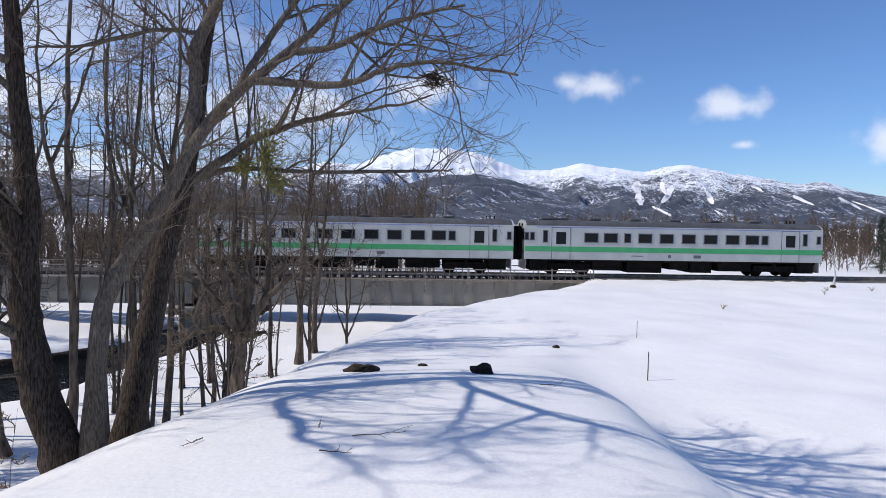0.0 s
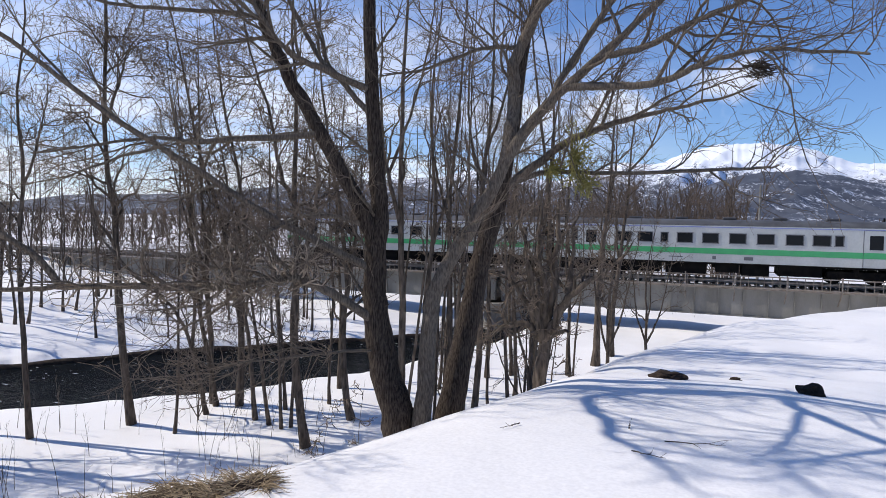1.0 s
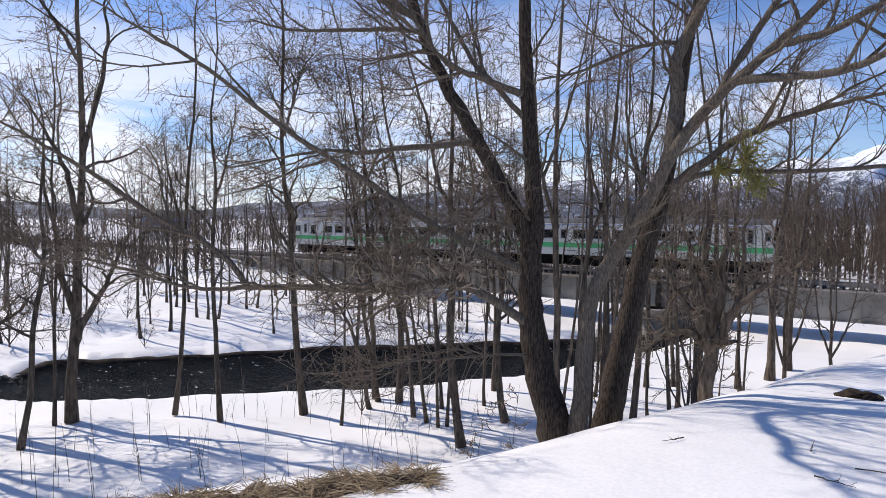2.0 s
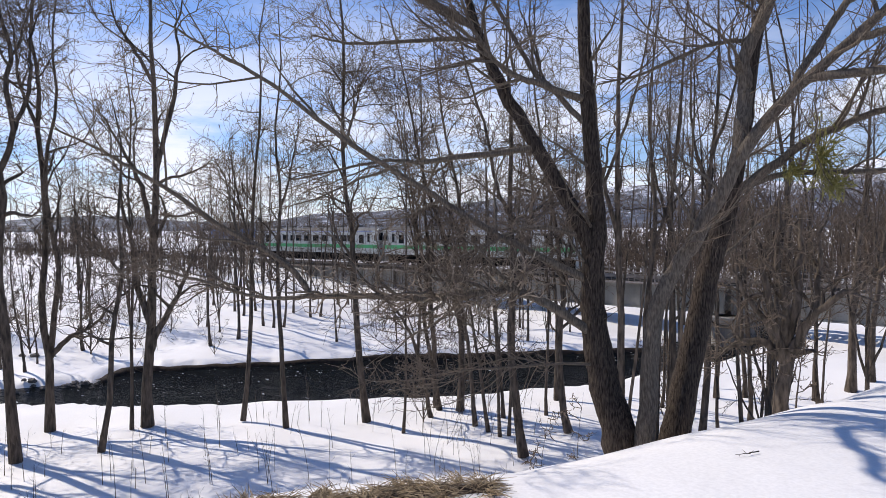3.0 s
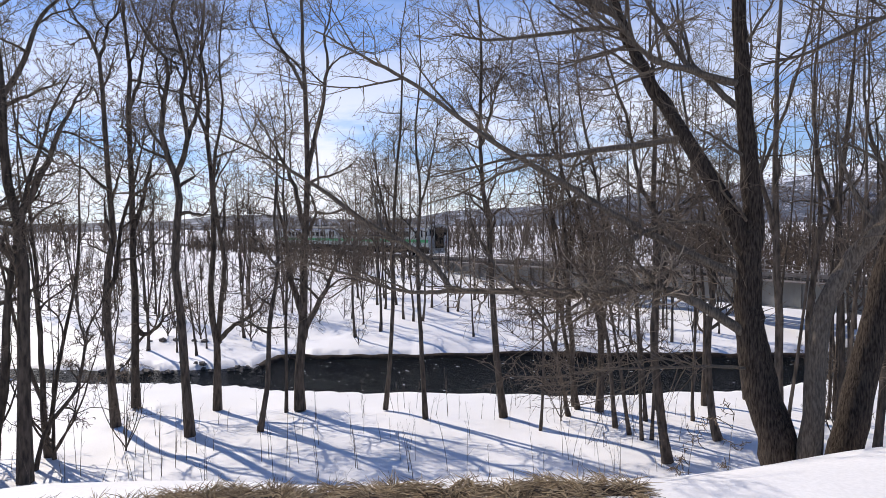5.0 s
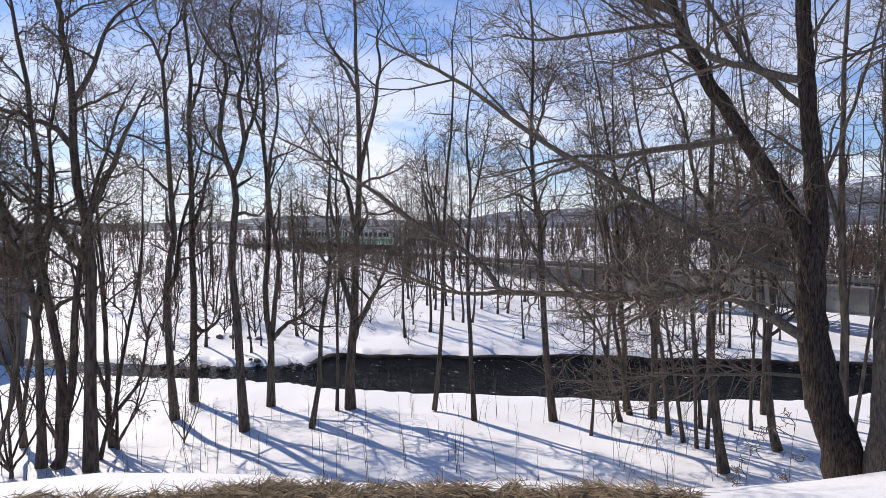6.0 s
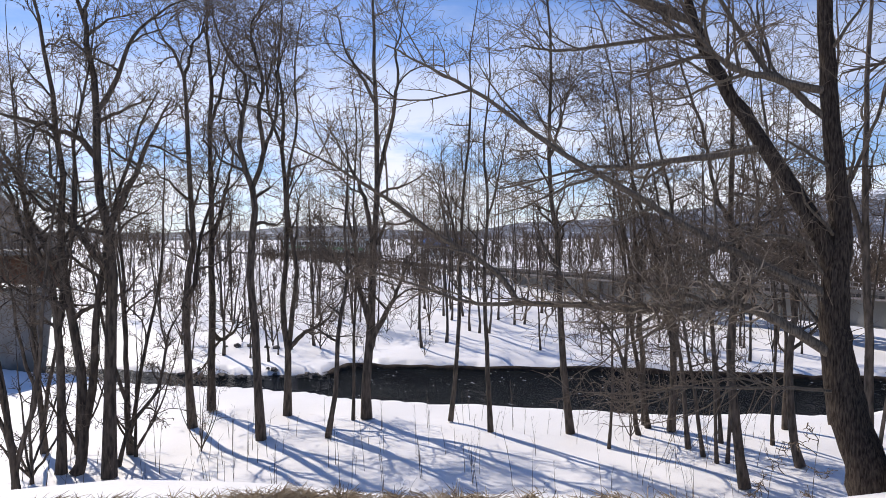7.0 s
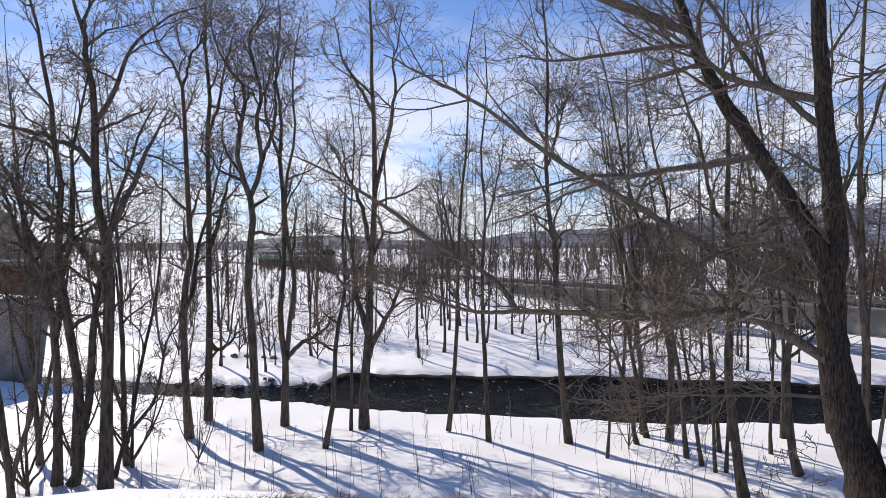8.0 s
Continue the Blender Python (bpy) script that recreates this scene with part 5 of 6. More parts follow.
def build_thickets():
    rng = np.random.default_rng(21)
    far_label = "thin bare tree in snow on the far riverbank"
    protos = []
    for i, (foot, tall, girth, fork) in enumerate((((-36.5, 17.5), 11, 0.20, ((0.35, 0.6, 0.4),)), ((-33.0, 24.0), 10, 0.16, ()), ((-41, 12), 12, 0.22, ((0.25, -0.7, 0.5), (0.3, 0.6, -0.4))), ((-30, 31), 9, 0.15, ((0.15, 0.8, 0.2), (0.15, -0.6, 0.5), (0.18, 0.1, -0.7))))):
        protos.append(slim_tree("tree", far_label, foot, tall, girth, 300 + i, (0.3, -0.2), fork, limbs=11, low=0.38, dense=0.6, group="far bank trees", spread=0.8))
    free = lambda x, y: side(x, y, FAR_SHORE) > 1.5 and off_track(x, y) < -5
    spots = clusters(rng, 56, free)
    for i, p in enumerate(protos):
        place_copies(p, spots[i::4], far_label)
    # the dense grove that stands before the end of the bridge
    for i in range(9):
        q = away(55.5 + 7.0 * i / 8 + rng.uniform(-0.4, 0.4), 0, rng.uniform(43, 51))
        slim_tree("tree", "tall bare tree with a dense twiggy crown in a far grove", (q.x, q.y), 12.5 + 2.5 * rng.random(), 0.2, 340 + i, tuple(rng.normal(size=2) * 0.4), ((0.3, rng.uniform(-0.6, 0.6), rng.uniform(-0.6, 0.6)),), limbs=11, low=0.25, dense=0.85, group="far bank grove", spread=0.6)
    # trees along the foot of the railway bank hide the track
    hedge = []
    for i in range(22):
        q = on_track(rng.uniform(48, 95) if i % 2 else rng.uniform(54, 72), rng.uniform(-9, -3.2))
        hedge.append((q.x, q.y, rng.uniform(0, 360), rng.uniform(0.5, 0.9)))
    place_copies(protos[3], hedge, "bushy bare tree at the foot of the railway bank")
    # shrubs with many stems on both banks
    shrub = slim_tree("shrub", "bare many-stemmed shrub in snow by the river", (-27.5, 31.5), 3.0, 0.06, 401, (0.3, 0.2), ((0.08, 0.9, 0.1), (0.08, -0.8, 0.3), (0.08, 0.1, 0.9), (0.1, -0.3, -0.8)), limbs=9, low=0.12, dense=0.5, group="riverside shrubs", spread=1.2, kind_of="shrub")
    place_copies(shrub, scatter(rng, 16, (34, 97), (37, 62), free), "bare many-stemmed shrub in snow by the river")
    near = lambda x, y: side(x, y, NEAR_SHORE) < -0.5 and side(x, y, BANK_TOP) > 5.5
    place_copies(shrub, scatter(rng, 6, (14, 52), (22, 33), near), "bare many-stemmed shrub in snow by the river")
    for i, (foot, tall) in enumerate((((-19.6, -2.1), 12.0), ((-22.3, 0.6), 13.0), ((-24.2, -1.8), 14.0))):
        slim_tree("tree", "bushy bare tree with several crooked stems", foot, tall, 0.24, 500 + i, (0.4, -0.8), ((0.12, 0.6, 1.2), (0.15, -0.6, -1.6), (0.2, 0.9, -0.5)), limbs=10, low=0.2, dense=1.0)
    # brush on both banks upstream
    bushes = []
    for i, (foot, tall, stems) in enumerate((((-22.0, 0.7), 5.0, 5), ((-23.4, -0.9), 5.5, 4), ((-20.9, -1.9), 4.8, 5))):
        fork = tuple((0.07 + 0.02 * k, 1.5 * math.sin(2.4 * k + i), 1.5 * math.cos(2.4 * k + i)) for k in range(stems))
        bushes.append(slim_tree("shrub", "tall bare brown shrub with many crooked stems", foot, tall, 0.13, 700 + i, (0.3, 0.3), fork, limbs=14, low=0.1, dense=0.7, group="riverside brush", spread=1.1, kind_of="shrub"))
    slope = lambda x, y: side(x, y, NEAR_SHORE) < -0.3 and side(x, y, BANK_TOP) > 2.5
    spots = [(-6.6, 19.5, 40, 0.9), (-22.0, 2.6, 10, 0.55)] + scatter(rng, 6, (70, 97), (37, 48), free)
    for i, p in enumerate(bushes):
        place_copies(p, spots[i::3], "tall bare brown shrub with many crooked stems")
    for i in range(3):
        (x, y, turn, size), = scatter(rng, 1, (15, 27), (15, 25), slope)
        slim_tree("tree", "tall bare tree with a dark trunk behind the old tree", (x, y), 12 + 3 * rng.random(), 0.15 + 0.09 * rng.random(), 740 + i, tuple(rng.normal(size=2) * 0.7), ((0.35, rng.uniform(-0.8, 0.8), rng.uniform(-0.8, 0.8)),), limbs=9, low=0.35, dense=0.7, spread=0.7)
    for i in range(13):
        (x, y, turn, size), = scatter(rng, 1, (12, 36) if i < 9 else (14, 25), (17, 27), slope)
        slim_tree("tree", "tall slender bare tree with a dark trunk behind the old tree", (x, y), 11 + 4 * rng.random(), 0.12 + 0.1 * rng.random(), 780 + i, tuple(rng.normal(size=2) * 0.6), ((0.5, rng.uniform(-0.6, 0.6), rng.uniform(-0.6, 0.6)),) if i % 2 else (), limbs=6 if i < 9 else 12, low=0.5 if i < 9 else 0.2, dense=0.45, spread=0.5)
    # slender trees among the old ones, as deep as the shore
    for i in range(8):
        (x, y, turn, size), = scatter(rng, 1, (14, 50), (19, 30), near)
        slim_tree("tree", "slender bare young tree with dark trunk in snow", (x, y), 11 + 4 * rng.random(), 0.11 + 0.08 * rng.random(), 600 + i, tuple(rng.normal(size=2) * 0.6), (), limbs=8, low=0.4, dense=0.65, spread=0.6)


def woods(name, label, spots, tall, seed, mat, branches=42, tip=0.02):
    """A far belt of bare trees, too many to count, as one mesh."""
    rng = np.random.default_rng(seed)
    n = len(spots)
    x, y = spots[:, 0], spots[:, 1]
    h = tall * rng.uniform(0.6, 1.1, n)
    z = land(x, y) - 0.3
    u = np.linspace(0, 1, 5)
    lean = rng.normal(size=(n, 2)) * 0.12
    P = np.stack([x[:, None] + lean[:, :1] * h[:, None] * u ** 2, y[:, None] + lean[:, 1:] * h[:, None] * u ** 2, z[:, None] + h[:, None] * u], -1)
    R = (h * 0.012)[:, None] * (1 - 0.85 * u)
    Pl, Rl = sprout(rng, P, R, branches, (0.12, 1.0), (15, 60), tall * 0.30, 3, 0.10, 0.34, 0.5, max(0.05, tip * 1.3), tip)
    ob = new(name, tubes(name, [(P, R, 4), (Pl, Rl, 3)], mat))
    tagged(ob, label, "woods", kind="stuff")


def build_woods():
    rng = np.random.default_rng(8)

    def belt(n, yaws, fars):
        a, r = rng.uniform(*yaws, n), rng.uniform(*fars, n)
        p = np.stack([-np.sin(np.radians(a)) * r, np.cos(np.radians(a)) * r], -1)
        q = p[:, 0] * T_N.x + p[:, 1] * T_N.y - TRACK_OFF
        return p[np.abs(q) > 7]

    woods("woods", "brown bare woods behind the railway", belt(300, (0.5, 24), (64, 125)), 11, 31, BRUSH, 24, 0.03)
    woods("woods", "brown bare woods behind the railway", belt(170, (23, 38), (58, 110)), 6.5, 42, BRUSH, 24, 0.03)
    woods("woods", "brown bare woods along the valley", belt(300, (22, 62), (150, 330)), 6.5, 32, BRUSH, 15, 0.07)
    woods("woods", "brown bare woods along the valley", belt(340, (60, 104), (130, 330)), 7, 33, BRUSH, 15, 0.07)
    woods("woods", "dark bare woods at the foot of the mountains", belt(380, (-50, 1), (190, 330)), 8, 37, BRUSH, 12, 0.07)
    woods("woods", "open brown woods across the fields", belt(260, (-48, -29), (90, 180)), 4.2, 38, BRUSH, 16, 0.05)
    woods("woods", "low brown scrub across the fields", belt(700, (-48, -22), (54, 105)), 2.6, 34, BRUSH, 8, 0.025)
    woods("woods", "open brown woods beyond the bridge", belt(420, (22, 64), (62, 150)), 5.0, 36, BRUSH, 20, 0.03)
    woods("woods", "low brown scrub beside the railway", belt(900, (40, 104), (62, 130)), 2.6, 35, BRUSH, 9, 0.03)
    hedge = [on_track(rng.uniform(61, 135), rng.uniform(-8.5, -3.4)) for _ in range(330)]
    woods("woods", "dense brown brush along the foot of the railway bank", np.array([(p.x, p.y) for p in hedge]), 3.0, 41, BRUSH, 15, 0.022)


build_thickets()
build_woods()


# ---- small things ----
def build_grass():
    """Dry flattened grass where the snow has drawn back from the bank's edge."""
    rng = np.random.default_rng(3)
    n = 6500
    k = np.repeat(rng.uniform(0, 1, n // 25), 25) + rng.normal(size=n) * 0.004
    yaw = 43 + 55 * k
    far = np.interp(yaw, [43, 50, 60, 70, 80, 90, 98], [4.85, 4.75, 4.72, 4.78, 5.2, 5.65, 6.2]) + rng.normal(size=n) * 0.075 + np.repeat(rng.normal(size=n // 25), 25) * 0.07 + 0.16 * value_noise(yaw, yaw * 0, 3.0, 6) - 0.2
    x, y = -np.sin(np.radians(yaw)) * far, np.cos(np.radians(yaw)) * far
    z = land(x, y)
    a = np.repeat(rng.uniform(0, 2 * np.pi, n // 25), 25) + rng.normal(size=n) * 0.5
    L = rng.uniform(0.06, 0.24, n)
    d = np.stack([np.cos(a) * L, np.sin(a) * L, rng.uniform(-0.02, 0.07, n)], -1)
    p0 = np.stack([x, y, z + rng.uniform(-0.01, 0.03, n)], -1)
    P = np.stack([p0, p0 + d * 0.5 + [0, 0, 0.012], p0 + d], 1)
    R = np.tile([0.0035, 0.003, 0.001], (n, 1))
    ob = new("dry_grass", tubes("dry_grass", [(P, R, 3)], GRASS))
    tagged(ob, "matted straw-coloured dead grass at the snow's edge", "grass", kind="stuff")
    bm = bmesh.new()
    rows = []
    for q in np.linspace(43, 98, 90):
        f = np.interp(q, [43, 50, 60, 70, 80, 90, 98], [4.85, 4.75, 4.72, 4.78, 5.2, 5.65, 6.2])
        w = max(0.01, 0.10 + 0.16 * float(value_noise(q, 0, 4, 5)))
        row = []
        for s in (-1.0, -0.4, 0.2, 1.0):
            p = away(q, 0, f - 0.2 + s * w)
            row.append(bm.verts.new((p.x, p.y, ground_z(p.x, p.y) + (0.03 if abs(s) < 0.9 else -0.02) + 0.012 * random.random())))
        rows.append(row)
    for r0, r1 in zip(rows, rows[1:]):
        for i in range(3):
            bm.faces.new((r0[i], r0[i + 1], r1[i + 1], r1[i]))
    part("bare_earth", bm, SOIL, ob, "strip of bare dark earth")


def build_weeds():
    """Thin dead stalks standing in the snow of the flood plain."""
    rng = np.random.default_rng(12)
    spots = scatter(rng, 150, (36, 96), (15.5, 24), lambda x, y: side(x, y, NEAR_SHORE) < -0.6 and side(x, y, BANK_TOP) > 7.5)
    x, y = np.array([s[0] for s in spots]), np.array([s[1] for s in spots])
    n, k = len(x), 6
    h = rng.uniform(0.5, 1.7, n)
    u = np.linspace(0, 1, k)
    lean = rng.normal(size=(n, 2)) * 0.10
    P = np.stack([x[:, None] + lean[:, :1] * h[:, None] * u ** 1.5, y[:, None] + lean[:, 1:] * h[:, None] * u ** 1.5, land(x, y)[:, None] - 0.05 + h[:, None] * u], -1)
    R = np.tile(0.010 * (1 - 0.7 * u), (n, 1))
    Pt, Rt = sprout(rng, P, R, 3, (0.4, 1.0), (20, 50), 0.3, 3, 0.05, 0.1, 0.3, 0.005, 0.002)
    tagged(new("dead_stalks", tubes("dead_stalks", [(P, R, 4), (Pt, Rt, 3)], TWIG)), "thin dead stalks standing in the snow", "weeds", kind="stuff")


def rock(name, label, at, size, seed, mat, category="rock"):
    rng = random.Random(seed)
    bm = bmesh.new()
    bmesh.ops.create_icosphere(bm, subdivisions=3, radius=1.0)
    for v in bm.verts:
        f = 1 + 0.5 * noise.noise(v.co * 1.6 + Vector((seed, 0, 0))) + 0.25 * noise.noise(v.co * 4.5 + Vector((0, seed, 0)))
        v.co = Vector((v.co.x * size[0], v.co.y * size[1], v.co.z * size[2])) * f
    me = bm_mesh(name, bm, mat)
    ob = new(name, me)
    ob.location = (at[0], at[1], ground_z(at[0], at[1]) + size[2] * 0.25)
    return tagged(ob, label, category)


def build_small_things():
    rock("rock", "dark brown clod of earth lying on the snow", (0.63, 9.9), (0.19, 0.14, 0.115), 3, SOIL)
    rock("rock", "flat dark brown clod of earth half sunk in the snow", (-1.2, 9.9), (0.24, 0.16, 0.08), 5, SOIL)
    rock("rock", "small dark stone on the snow", (-0.35, 12.6), (0.1, 0.06, 0.04), 6, SOIL)
    rock("rock", "small dark stone on the snow", (3.36, 18.8), (0.09, 0.07, 0.06), 7, SOIL)
    rng = random.Random(4)
    for i in range(34):
        k = i / 33
        a = Vector((-38.6, 4.2)).lerp(Vector((-34.2, 10.9)), k) + Vector((rng.uniform(-0.5, 0.9), rng.uniform(-0.6, 0.2)))
        r = rng.uniform(0.08, 0.26)
        ob = rock("shore_stone", "dark wet stone at the water's edge", a, (r, r * 0.8, r * 0.55), 20 + i, STONE, "stone")
        ob.location.z = max(ob.location.z, 0.02)
        ob["group"] = "stones of the gravel bar"
    for i in range(9):
        k = i / 8
        p = Vector((-43.2, 6.0)).lerp(Vector((-40.0, 10.2)), k) + Vector((rng.uniform(-0.4, 0.4), rng.uniform(-0.4, 0.4)))
        r = rng.uniform(0.10, 0.26)
        ob = rock("shore_stone", "dark boulder half buried in the snow of the far bank", p, (r, r * 0.8, r * 0.6), 60 + i, STONE, "stone")
        ob["group"] = "boulders of the far bank"
    # marker stakes in the field
    for x, y, h, r in ((4.88, 15.17, 0.68, 0.014), (6.23, 20.58, 0.54, 0.011)):
        bm = bmesh.new()
        rod(bm, (0, 0, -0.2), (0.005, 0, h), r, r * 0.8, 7)
        ob = new("stake", bm_mesh("stake", bm, BARK_DARK))
        ob.location = (x, y, ground_z(x, y))
        tagged(ob, "thin dark wooden stake standing in the snowfield", "stake", group="field stakes")
    x, y = 23.7, 39.3
    post = new("marker_post")
    post.location = (x, y, ground_z(x, y))
    tagged(post, "short white marker post with a dark foot in the snowfield", "post")
    bm = bmesh.new()
    rod(bm, (0, 0, 0.1), (0.12, 0, 0.75), 0.06, 0.05, 10)
    rod(bm, (0.12, 0, 0.75), (0.02, 0, 1.35), 0.05, 0.03, 10)
    part("pole", bm, CREAM, post, "bent white pole")
    bm = bmesh.new()
    bmesh.ops.create_icosphere(bm, subdivisions=2, radius=0.17)
    bmesh.ops.scale(bm, vec=(1, 1, 0.7), verts=bm.verts)
    part("foot", bm, SOIL, post, "dark earth foot", (0, 0, 0.06))
    rngw = np.random.default_rng(19)
    for x, y in ((12.3, 28.3), (22.0, 37.0), (25.2, 38.0), (26.5, 36.5), (24.4, 40.3), (28.0, 39.0), (20.8, 35.2), (29.5, 37.4)):
        k = 7
        d = rngw.normal(size=(k, 3)) * [0.16, 0.16, 0.0] + [0, 0, 0.25]
        d[:, 2] *= rngw.uniform(0.5, 1.1, k)
        P = np.stack([np.zeros((k, 3)) - [0, 0, 0.03], d * [0.4, 0.4, 0.6], d], 1)
        ob = new("dry_weed", tubes("dry_weed", [(P, np.tile([0.012, 0.009, 0.005], (k, 1)), 4)], GRASS))
        ob.location = (x, y, ground_z(x, y))
        tagged(ob, "small tuft of dead weed poking through the snow", "weed", group="field weeds")
    # fallen twigs on the mound
    rngn = np.random.default_rng(9)
    for x, y, yaw, ln in ((-0.75, 5.6, -70, 0.5), (-0.95, 5.15, -110, 0.28), (-2.05, 5.55, 160, 0.25), (-1.1, 5.9, 10, 0.2), (1.35, 8.7, -60, 0.4)):
        p0 = np.array([x, y, ground_z(x, y) + 0.015])
        d = np.array(away(yaw))
        P = np.array([[p0 + d * ln * u + rngn.normal(size=3) * 0.012 for u in np.linspace(0, 1, 7)]])
        P[:, :, 2] = land(P[0, :, 0], P[0, :, 1]) + 0.02
        R = np.linspace(0.006, 0.002, 7)[None]
        Pt, Rt = sprout(rngn, P, R, 3, (0.3, 0.9), (25, 50), ln * 0.4, 4, 0.05, 0.1, 0.3, 0.004, 0.0015)
        ob = new("fallen_twig", tubes("fallen_twig", [(P, R, 5), (Pt, Rt, 4)], BARK_DARK))
        tagged(ob, "thin broken twig lying on the snow", "twig", group="fallen twigs")
    # a pole behind the track
    p = on_track(-3.3, 9.0)
    bm = bmesh.new()
    z = ground_z(p.x, p.y)
    rod(bm, (0, 0, -0.3), (0, 0, 10.3 - z), 0.12, 0.08, 10)
    ob = new("utility_pole", bm_mesh("utility_pole", bm, CONCRETE))
    ob.location = (p.x, p.y, z)
    tagged(ob, "slim grey pole behind the railway", "pole")


def build_mistletoe():
    for i, (x, y, z, w, h) in enumerate(((-2.45, 9.0, 8.35, 0.27, 0.5), (-2.3, 9.05, 8.0, 0.17, 0.22), (-2.75, 8.95, 8.2, 0.14, 0.16))):
        rng = np.random.default_rng(70 + i)
        n = 260 if i < 1 else 120
        c = np.array([x, y, z])
        d = rng.normal(size=(n, 3))
        d /= np.linalg.norm(d, axis=1, keepdims=True)
        q = rng.uniform(0.2, 1.15, n)[:, None]
        p0 = c + d * q * [w, w, h]
        e = d * [1, 1, 1] + rng.normal(size=(n, 3)) * 0.8
        P = np.stack([p0 - e * 0.03, p0, p0 + e * 0.035], 1)
        R = np.tile([0.003, 0.008, 0.002], (n, 1))
        Pc = np.stack([np.tile(c, (n // 3, 1)), c + (p0[::3][:n // 3] - c) * 0.5 + rng.normal(size=(n // 3, 3)) * 0.03, p0[::3][:n // 3]], 1)
        clump = new("mistletoe", tubes("mistletoe", [(P, R, 4), (Pc, np.tile([0.008, 0.006, 0.004], (n // 3, 1)), 4)], MOSS))
        tagged(clump, "yellow-green mistletoe clump growing on a bare bough", "mistletoe", group="mistletoe clumps")


def build_twig_clump():
    """A little tangle of dead twigs caught on a bough."""
    rng = np.random.default_rng(75)
    c = np.array([-0.12, 7.7, 9.14])
    p = c + rng.normal(size=(90, 3)) * [0.07, 0.07, 0.045]
    d = rng.normal(size=(90, 3)) * [0.07, 0.07, 0.03]
    P = np.stack([p - d, p + rng.normal(size=(90, 3)) * 0.012, p + d], 1)
    tagged(new("twig_clump", tubes("twig_clump", [(P, np.tile([0.003, 0.005, 0.002], (90, 1)), 4)], BARK)), "dark clump of dead twigs caught on a bough", "twigs")


def build_house():
    p = away(62.2, 0, 128)
    z = ground_z(p.x, p.y)
    house = new("house")
    house.matrix_world = Matrix.Translation((p.x, p.y, z)) @ Matrix.Rotation(radians(62.2), 4, "Z") @ Matrix.Scale(0.62, 4)
    tagged(house, "white house with a blue metal roof beyond the fields", "house")
    wall_mat = material("white_wall", (0.72, 0.72, 0.70), 0.8, second=(0.62, 0.62, 0.60), scale=0.5, bump=0.1)
    roof_mat = material("blue_roof", (0.05, 0.13, 0.32), 0.4, second=(0.045, 0.11, 0.28), scale=0.5, bump=0)
    bm = bmesh.new()
    box(bm, (13, 8, 3.8), (0, 0, 1.9))
    part("wall", bm, wall_mat, house)
    bm = bmesh.new()
    v = [bm.verts.new(q) for q in ((-7, -4.8, 3.6), (7, -4.8, 3.6), (7, 4.8, 3.6), (-7, 4.8, 3.6), (-6.6, 0, 6.0), (6.6, 0, 6.0))]
    for f in ((0, 1, 5, 4), (2, 3, 4, 5), (0, 4, 3), (1, 2, 5), (0, 3, 2, 1)):
        bm.faces.new([v[i] for i in f])
    part("roof", bm, roof_mat, house, "blue metal roof")
    for x in (-4.8, -2.4, 0.0, 2.4, 4.8):
        bm = bmesh.new()
        box(bm, (1.3, 0.1, 1.3))
        part("window", bm, PANE, house, "", (x, -4.02, 2.0))


def build_road_bridge():
    """The end of a second, rust-brown bridge upstream."""
    p = away(94.6, 0, 41)
    br = new("road_bridge")
    br.matrix_world = Matrix.Translation((p.x, p.y, 0)) @ Matrix.Rotation(radians(-152), 4, "Z")
    tagged(br, "rust-brown steel bridge with a railing on a concrete pier", "bridge")
    L = 26
    for y in (-1.6, 1.6):
        bm = bmesh.new()
        box(bm, (L, 0.06, 1.7), (L / 2, y, 5.75))
        g = part("girder", bm, RUST, br)
        for z in (6.62, 4.88):
            bm = bmesh.new()
            box(bm, (L, 0.4, 0.06), (L / 2, y, z))
            part("flange", bm, RUST, g)
        for i in range(14):
            bm = bmesh.new()
            box(bm, (0.05, 0.2, 1.6), (0.3 + i * 1.9, y - 0.12, 5.75))
            part("stiffener", bm, RUST, g)
    bm = bmesh.new()
    box(bm, (L + 0.4, 4.2, 0.25), (L / 2, 0, 6.8), bevel=0.03)
    part("deck", bm, CONCRETE, br)
    for y in (-2.0, 2.0):
        for z in (7.35, 7.85):
            bm = bmesh.new()
            box(bm, (L, 0.06, 0.07), (L / 2, y, z))
            part("handrail", bm, RAIL_STEEL, br)
        for i in range(60):
            bm = bmesh.new()
            box(bm, (0.05, 0.05, 1.0), (0.2 + i * 0.43, y, 7.38))
            part("baluster", bm, RAIL_STEEL, br)
    bm = bmesh.new()
    bmesh.ops.create_cone(bm, cap_ends=True, segments=20, radius1=0.9, radius2=1.5, depth=5.6, matrix=Matrix.Translation((1.2, 0, 2.05)))
    part("pier", bm, CONCRETE, br, "weathered concrete pier")


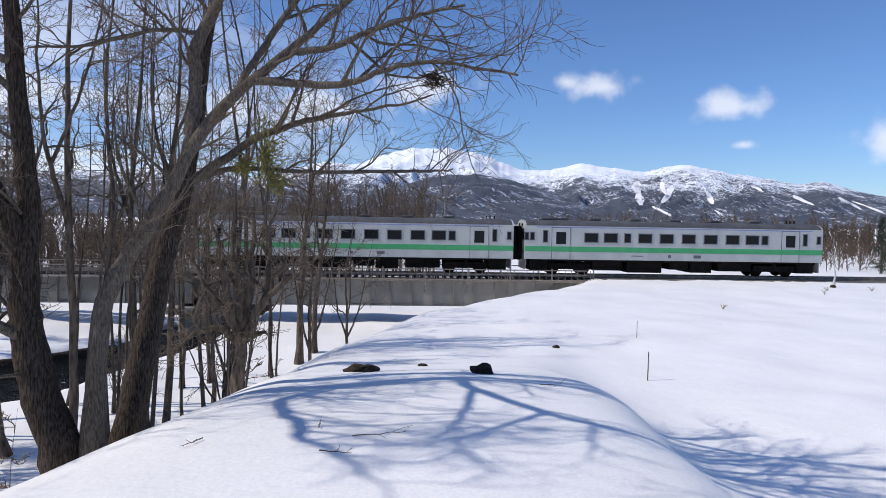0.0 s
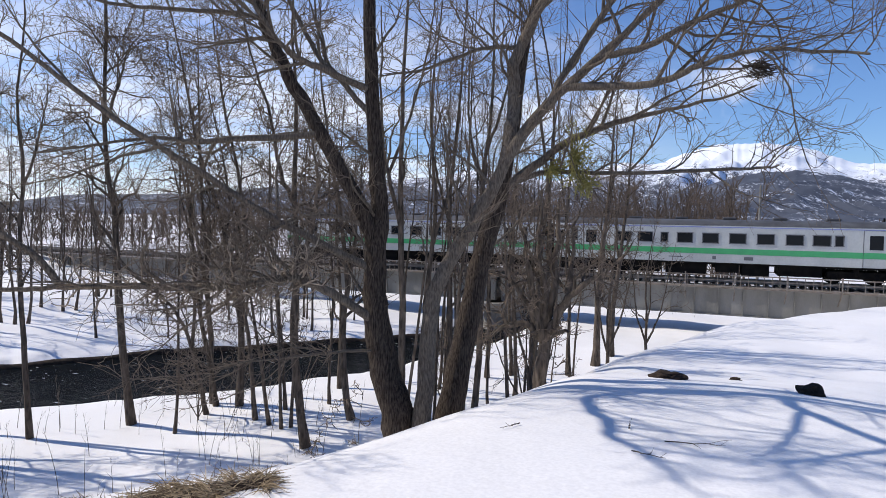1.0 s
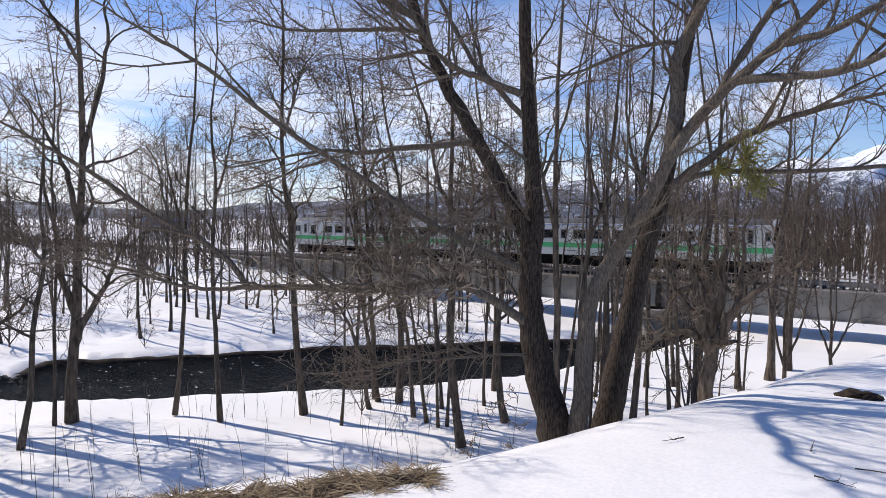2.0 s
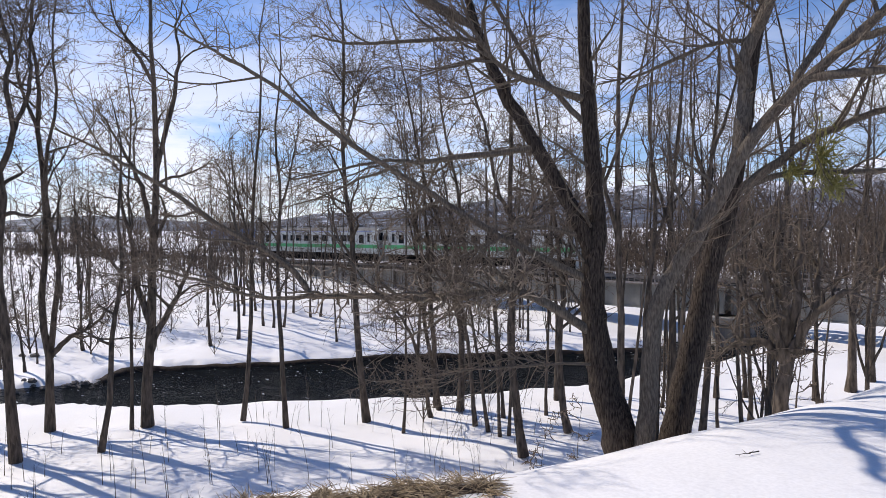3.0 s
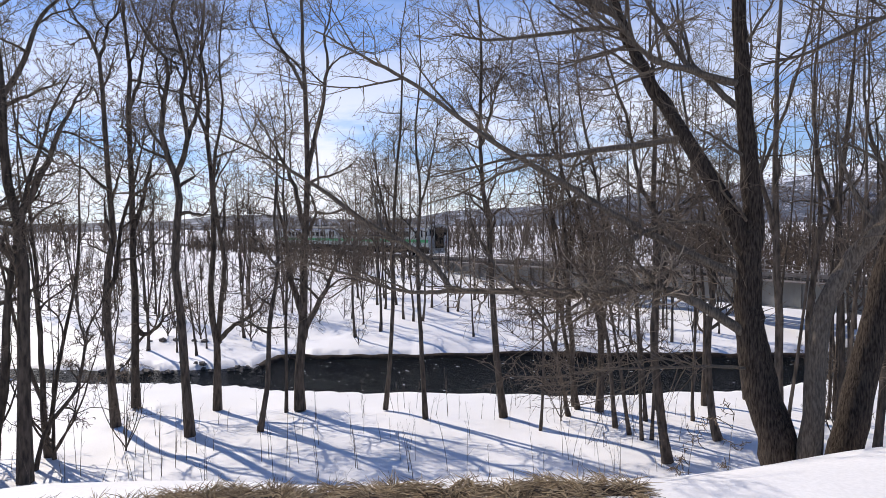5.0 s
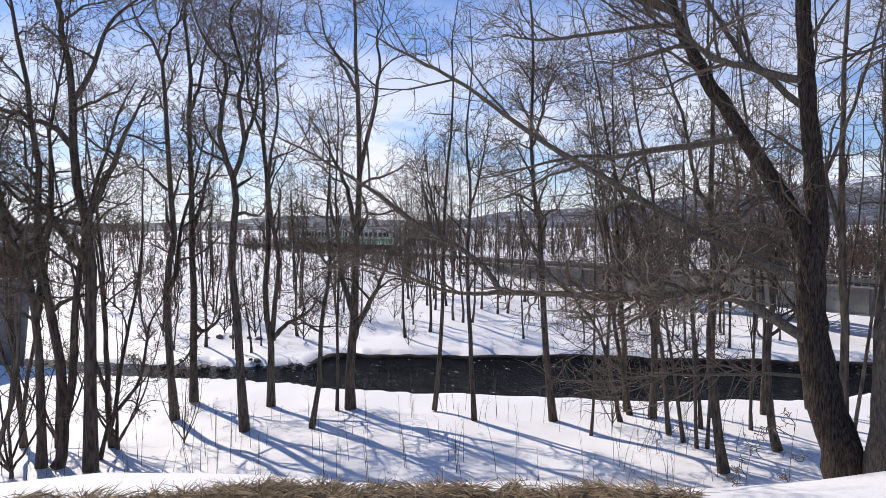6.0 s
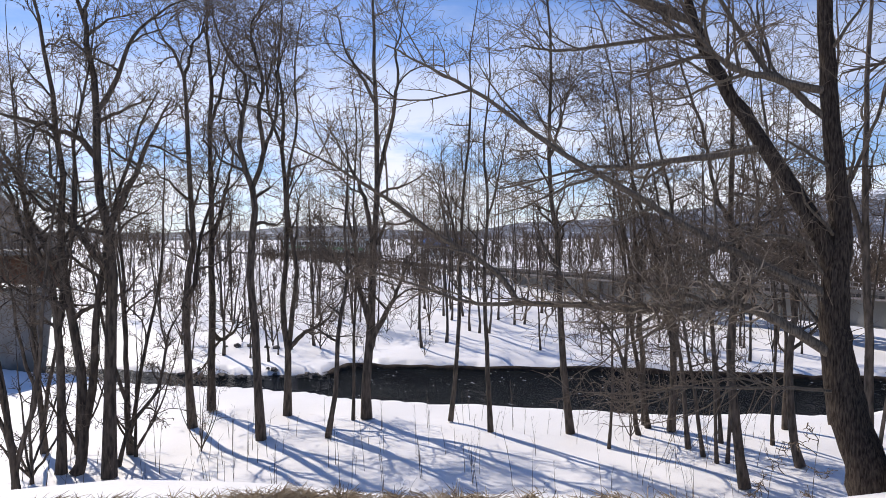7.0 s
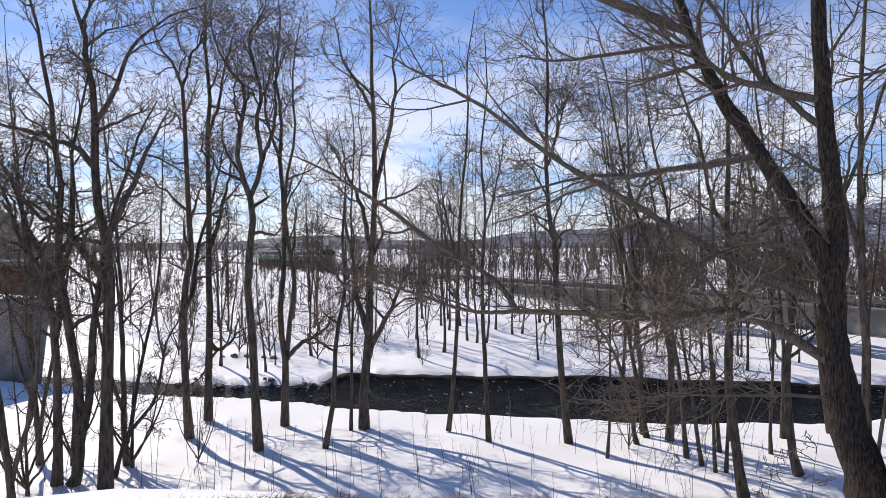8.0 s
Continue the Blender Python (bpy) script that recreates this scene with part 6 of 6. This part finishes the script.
def build_hill():
    """A wooded hill that closes the valley upstream."""
    yaw = np.linspace(88, 150, 90)
    r = np.linspace(230, 420, 30)
    a, q = np.meshgrid(np.radians(yaw), r)
    x, y = -np.sin(a) * q, np.cos(a) * q
    up = step(np.degrees(a), 90, 98) * step(q, 230, 330)
    z = -2 + up * 32 + value_noise(x, y, 14, 3) * 1.5 * up + value_noise(x, y, 5, 4) * 1.0 * up
    v = np.stack([x, y, z], -1).reshape(-1, 3)
    n = len(yaw)
    i, j = np.meshgrid(np.arange(len(r) - 1), np.arange(n - 1), indexing="ij")
    f = np.stack([i * n + j, i * n + j + 1, (i + 1) * n + j + 1, (i + 1) * n + j], -1).reshape(-1, 4)
    tagged(new("ground_hill", mesh_of("hill", v, f[:, ::-1], material("wooded_slope", (0.07, 0.065, 0.07), 0.95, second=(0.035, 0.033, 0.04), scale=0.12, bump=0.0, fine=1.2), True)), "dark wooded hillside upstream", "hill", kind="structure")


def build_conifer(x, y, tall, seed):
    rng = np.random.default_rng(seed)
    z = ground_z(x, y)
    tree = new("tree")
    tree.location = (x, y, z)
    tagged(tree, "dark green conifer beside the railway", "tree", group="conifers")
    k = 10
    P = np.stack([np.zeros(k), np.zeros(k), np.linspace(-0.1, tall, k)], -1)
    under(new("trunk", tubes("trunk", [(P, np.linspace(0.11, 0.01, k), 7)], BARK_DARK)), tree)
    Pl, Rl = sprout(rng, P[None], np.full((1, k), 0.05), 130, (0.08, 0.99), (75, 100), tall * 0.30, 5, -0.02, 0.06, 0.92, 0.02, 0.004)
    Pt, Rt = sprout(rng, Pl, Rl, 9, (0.1, 1.0), (30, 70), 0.35, 3, -0.04, 0.15, 0.4, 0.03, 0.012)
    ob = under(new("crown", tubes("crown", [(Pl, Rl, 4), (Pt, Rt, 3)], material("needles", (0.03, 0.045, 0.025), 0.8, second=(0.02, 0.03, 0.018), scale=3, bump=0))), tree, "dark needles")
    ob["kind"] = "stuff"


build_grass()
build_weeds()
build_small_things()
build_mistletoe()
build_twig_clump()
build_house()
build_road_bridge()
build_hill()
build_conifer(35.5, 52.5, 4.6, 1)
build_conifer(37.3, 53.0, 4.0, 2)


# ---- what moves ----
def motions():
    times = [i / 10 for i in range(81)]
    walk(rear_car, [(t, train_at(t, 0)) for t in times])
    walk(front_car, [(t, train_at(t, 1)) for t in times])


motions()
